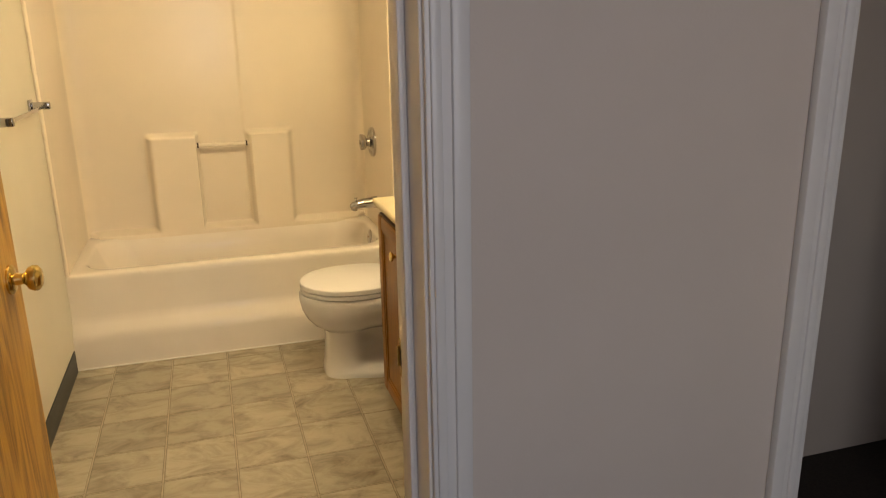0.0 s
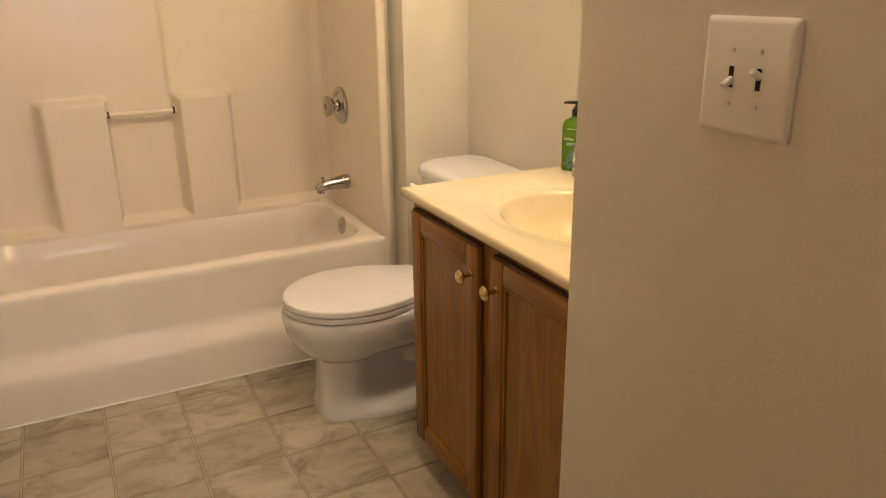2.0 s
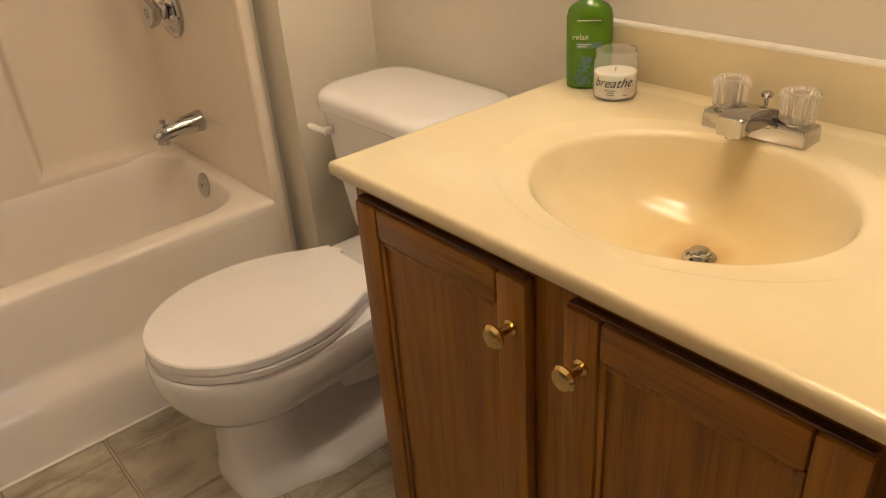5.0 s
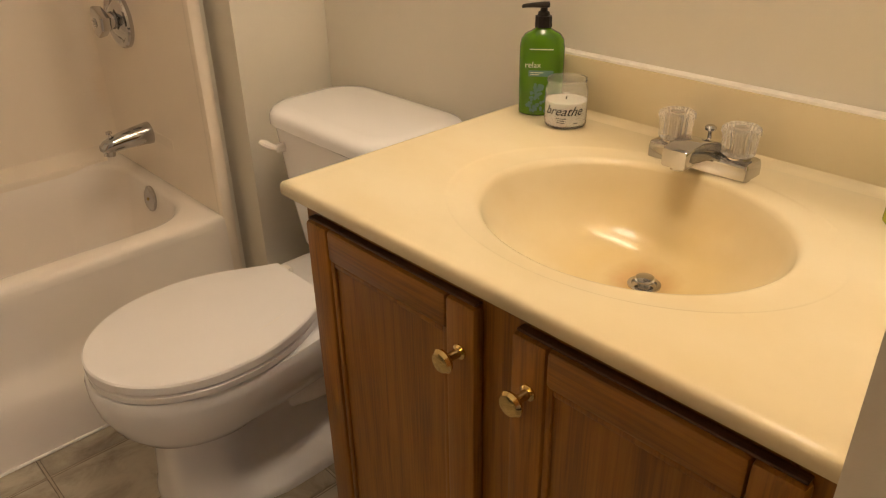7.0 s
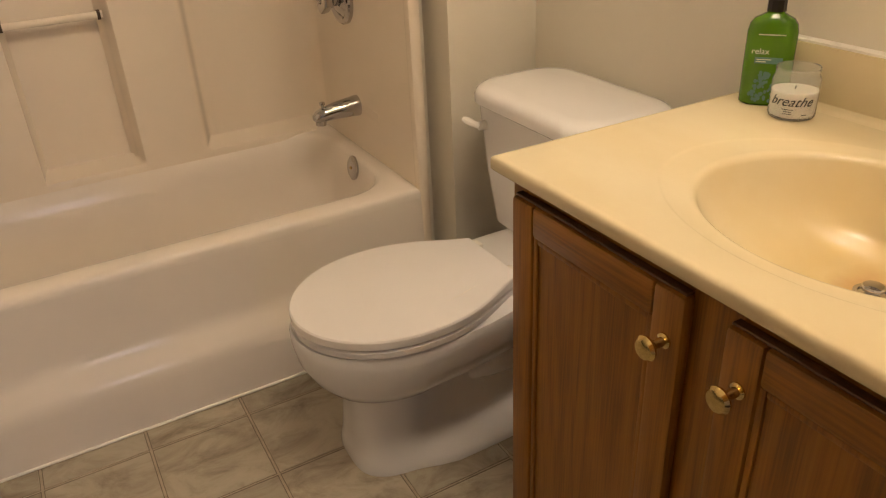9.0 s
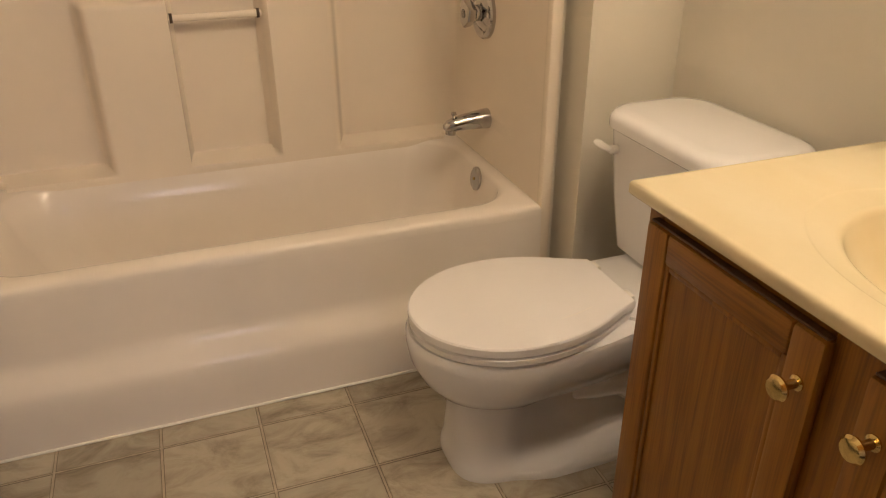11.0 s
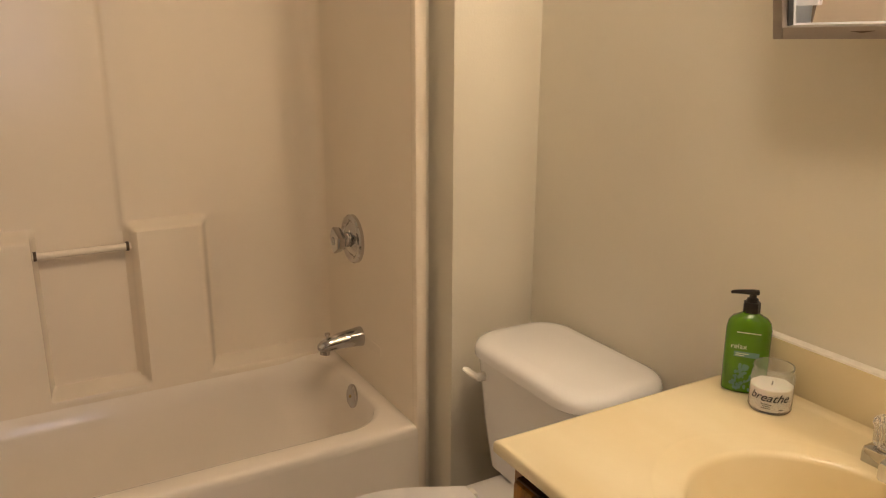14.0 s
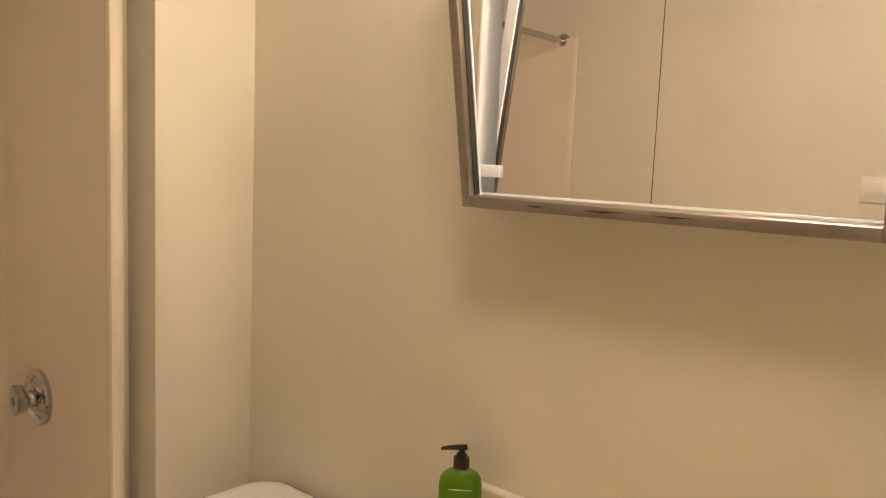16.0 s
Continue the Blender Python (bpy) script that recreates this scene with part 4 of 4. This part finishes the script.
def mirror_cabinet():
    m = thing("mirror_cabinet", (XE, 2.275, 1.42), "aluminium medicine cabinet with crooked sliding mirrors", "medicine cabinet")
    xf, y0, y1, z0, z1, w = 1.066, 1.965, 2.594, 1.419, 1.98, 0.018
    lean = Matrix.Translation((xf + 0.024, 0, z0)) @ Matrix.Rotation(radians(-LEAN), 4, "Y") @ Matrix.Translation((-xf - 0.024, 0, -z0))

    def leaning(bm):
        bm.transform(lean)
        return bm
    case = bmesh.new()
    box(case, XE - 0.006, XE, y0 + 0.004, y1 - 0.004, z0 + 0.004, z1 - 0.004)
    box(case, xf + 0.022, XE - 0.006, y0 + 0.004, y0 + 0.008, z0 + 0.004, z1 - 0.004)
    box(case, xf + 0.022, XE - 0.006, y1 - 0.008, y1 - 0.004, z0 + 0.004, z1 - 0.004)
    box(case, xf + 0.022, XE - 0.006, y0 + 0.008, y1 - 0.008, z0 + 0.004, z0 + 0.008)
    box(case, xf + 0.022, XE - 0.006, y0 + 0.008, y1 - 0.008, z1 - 0.008, z1 - 0.004)
    part("case", case, ENAMEL, m, "white enamelled steel case", smooth=0)
    for z in (1.60, 1.79):
        part("shelf", boxed(xf + 0.040, XE - 0.007, y0 + 0.009, y1 - 0.10, z, z + 0.004), ENAMEL, m)
    fr = part("frame", leaning(boxed(xf, xf + 0.024, y1 - w, y1, z0, z1, 0.002)), ALU, m, "brushed aluminium frame")
    part("liner", leaning(boxed(xf + 0.0242, xf + 0.028, y1 - w - 0.003, y1 - 0.001, z0 + 0.012, z1 - 0.01)), ENAMEL, fr, "white inner face of the frame", smooth=0)
    part("inner_edge", leaning(boxed(xf + 0.012, xf + 0.0240, y1 - w - 0.0014, y1 - w - 0.0002, z0 + w, z1 - w)), BACKING, fr, "dark thin strip on the inner edge", smooth=0)
    part("frame_side", leaning(boxed(xf, xf + 0.024, y0, y0 + w, z0, z1, 0.002)), ALU, m)
    rail = part("frame_rail", leaning(boxed(xf + 0.0003, xf + 0.0237, y0 + w, y1 - w, z0, z0 + w, 0.002)), ALU, m, "aluminium rail with rust marks")
    part("frame_rail", leaning(boxed(xf + 0.0003, xf + 0.0237, y0 + w, y1 - w, z1 - w, z1, 0.002)), ALU, m)
    part("track", boxed(xf + 0.026, xf + 0.036, y0 + w, y1 - 0.009, z0 + 0.0085, z0 + w + 0.0022, 0.0006, 1), ENAMEL, m, "pale plastic track")
    # sliding mirrors, the first hanging crooked
    def pane(ya, yb, x, tilt):
        bm = boxed(x, x + 0.003, ya, yb, z0 + w + 0.003, z1 - w - 0.002)
        c = Vector((x, ya, z0 + w + 0.003))
        bm.transform(Matrix.Translation(c) @ Matrix.Rotation(tilt, 4, "X") @ Matrix.Translation(-c))
        pn = part("mirror", bm, MIRROR, m, "sliding mirror pane", smooth=0)
        return pn
    p1 = pane(2.262, y1 - 0.040, xf + 0.033, 0.0)
    p2 = pane(y0 + w, 2.275, xf + 0.0275, 0.0)
    part("pane_edge", boxed(xf + 0.0268, xf + 0.0308, 2.2752, 2.2759, z0 + w + 0.003, z1 - w - 0.004), BACKING, p2, "dark worn mirror edge")
    part("clip", boxed(xf + 0.027, xf + 0.0325, y1 - 0.052, y1 - 0.010, z0 + 0.046, z0 + 0.066, 0.0015), ENAMEL, p1, "clear plastic clip")
    for a, b, h in ((2.43, 2.465, 0.0045), (2.30, 2.37, 0.006), (2.20, 2.26, 0.004)):
        bm = bmesh.new()
        tube(bm, [(xf + 0.0006, a, z0 + 0.010 + h * 0.3), (xf + 0.0004, (a + b) / 2, z0 + 0.010), (xf + 0.0006, b, z0 + 0.011)], [0.0004, h * 0.35, 0.0004], 8)
        part("rust_mark", leaning(bm), RUST, rail)


mirror_cabinet()


# ---- light bar above the mirror ----
def vanity_light():
    v = thing("vanity_light", (XE, 2.23, 2.145), "chrome light bar with round glowing bulbs", "vanity light")
    part("backplate", boxed(XE - 0.035, XE - 0.0005, 1.96, 2.50, 2.145, 2.255, 0.006), CHROME, v)
    for y in (2.05, 2.23, 2.41):
        part("socket", spin(bmesh.new(), ((0, 0.024), (0.030, 0.022), (0.032, 0.015)), (XE - 0.035, y, 2.20), (-1, 0, 0), 16), CHROME, v)
        part("bulb", spin(bmesh.new(), tuple((0.075 - 0.047 * math.cos(math.pi * k / 10), max(0.003, 0.047 * math.sin(math.pi * k / 10))) for k in range(11)), (XE - 0.035, y, 2.20), (-1, 0, 0), 20), glow, v, "frosted round bulb")


vanity_light()


# no fixture known here: dome added to brighten the wall, floor and vanity
def ceiling_fill_light():
    c = thing("ceiling_fill_light", (0.50, 2.15, CEIL - 0.10), "unseen glowing dome added on the ceiling as fill light", "ceiling light")
    part("base", spin(bmesh.new(), ((0.0005, 0.182), (0.018, 0.182), (0.022, 0.172)), (0.50, 2.15, CEIL), (0, 0, -1), 32), CHROME, c)
    part("dome", spin(bmesh.new(), ((0.021, 0.168), (0.045, 0.160), (0.068, 0.131), (0.085, 0.081), (0.092, 0.012)), (0.50, 2.15, CEIL), (0, 0, -1), 28), fill_dome_glow, c, "glowing dome of the added fill light")


ceiling_fill_light()

# ---- floor squares ----
P, J = 0.2305, 0.0085
mesh_bank = {}


def floor_square(x0, x1, y0, y1):
    key = (round(x1 - x0, 3), round(y1 - y0, 3))
    if key not in mesh_bank:
        mesh_bank[key] = mesh_of("tile", boxed(-key[0] / 2, key[0] / 2, -key[1] / 2, key[1] / 2, -0.003, 0.0, 0.0014, 1), TILE, 30)
    ob = new("tile", mesh_bank[key])
    ob.parent = floor
    ob.matrix_parent_inverse = Matrix.Identity(4)
    ob.location = Vector(((x0 + x1) / 2, (y0 + y1) / 2, 0.0)) - floor.location


for i in range(-4, 7):
    for j in range(-10, 2):
        xa, xb = max(XW, 0.070 + i * P + J / 2), min(XE, 0.070 + (i + 1) * P - J / 2)
        ya, yb = max(YB - 0.07, 3.295 + j * P + J / 2), min(3.42, 3.295 + (j + 1) * P - J / 2)
        if xb - xa > 0.02 and yb - ya > 0.02 and not (xa > XS - 0.02 and yb < YV):
            floor_square(xa, xb, ya, yb)

# pale strips pressed between the squares
for k in range(-2, 5):
    x = 0.070 + k * P
    if XW < x < XE:
        y0 = YV if x > XS - 0.01 else 1.05
        part("joint_strip", boxed(x - 0.0026, x + 0.0026, y0, 3.372, -0.0012, -0.0003, 0.0003, 1), STRIP, floor)
for k in range(-9, 1):
    y = 3.295 + k * P
    x1 = XE if y > YV else XS
    part("joint_strip", boxed(XW + 0.002, x1 - 0.002, y - 0.0018, y + 0.0018, -0.0013, -0.0006, 0.0003, 1), STRIP, floor)
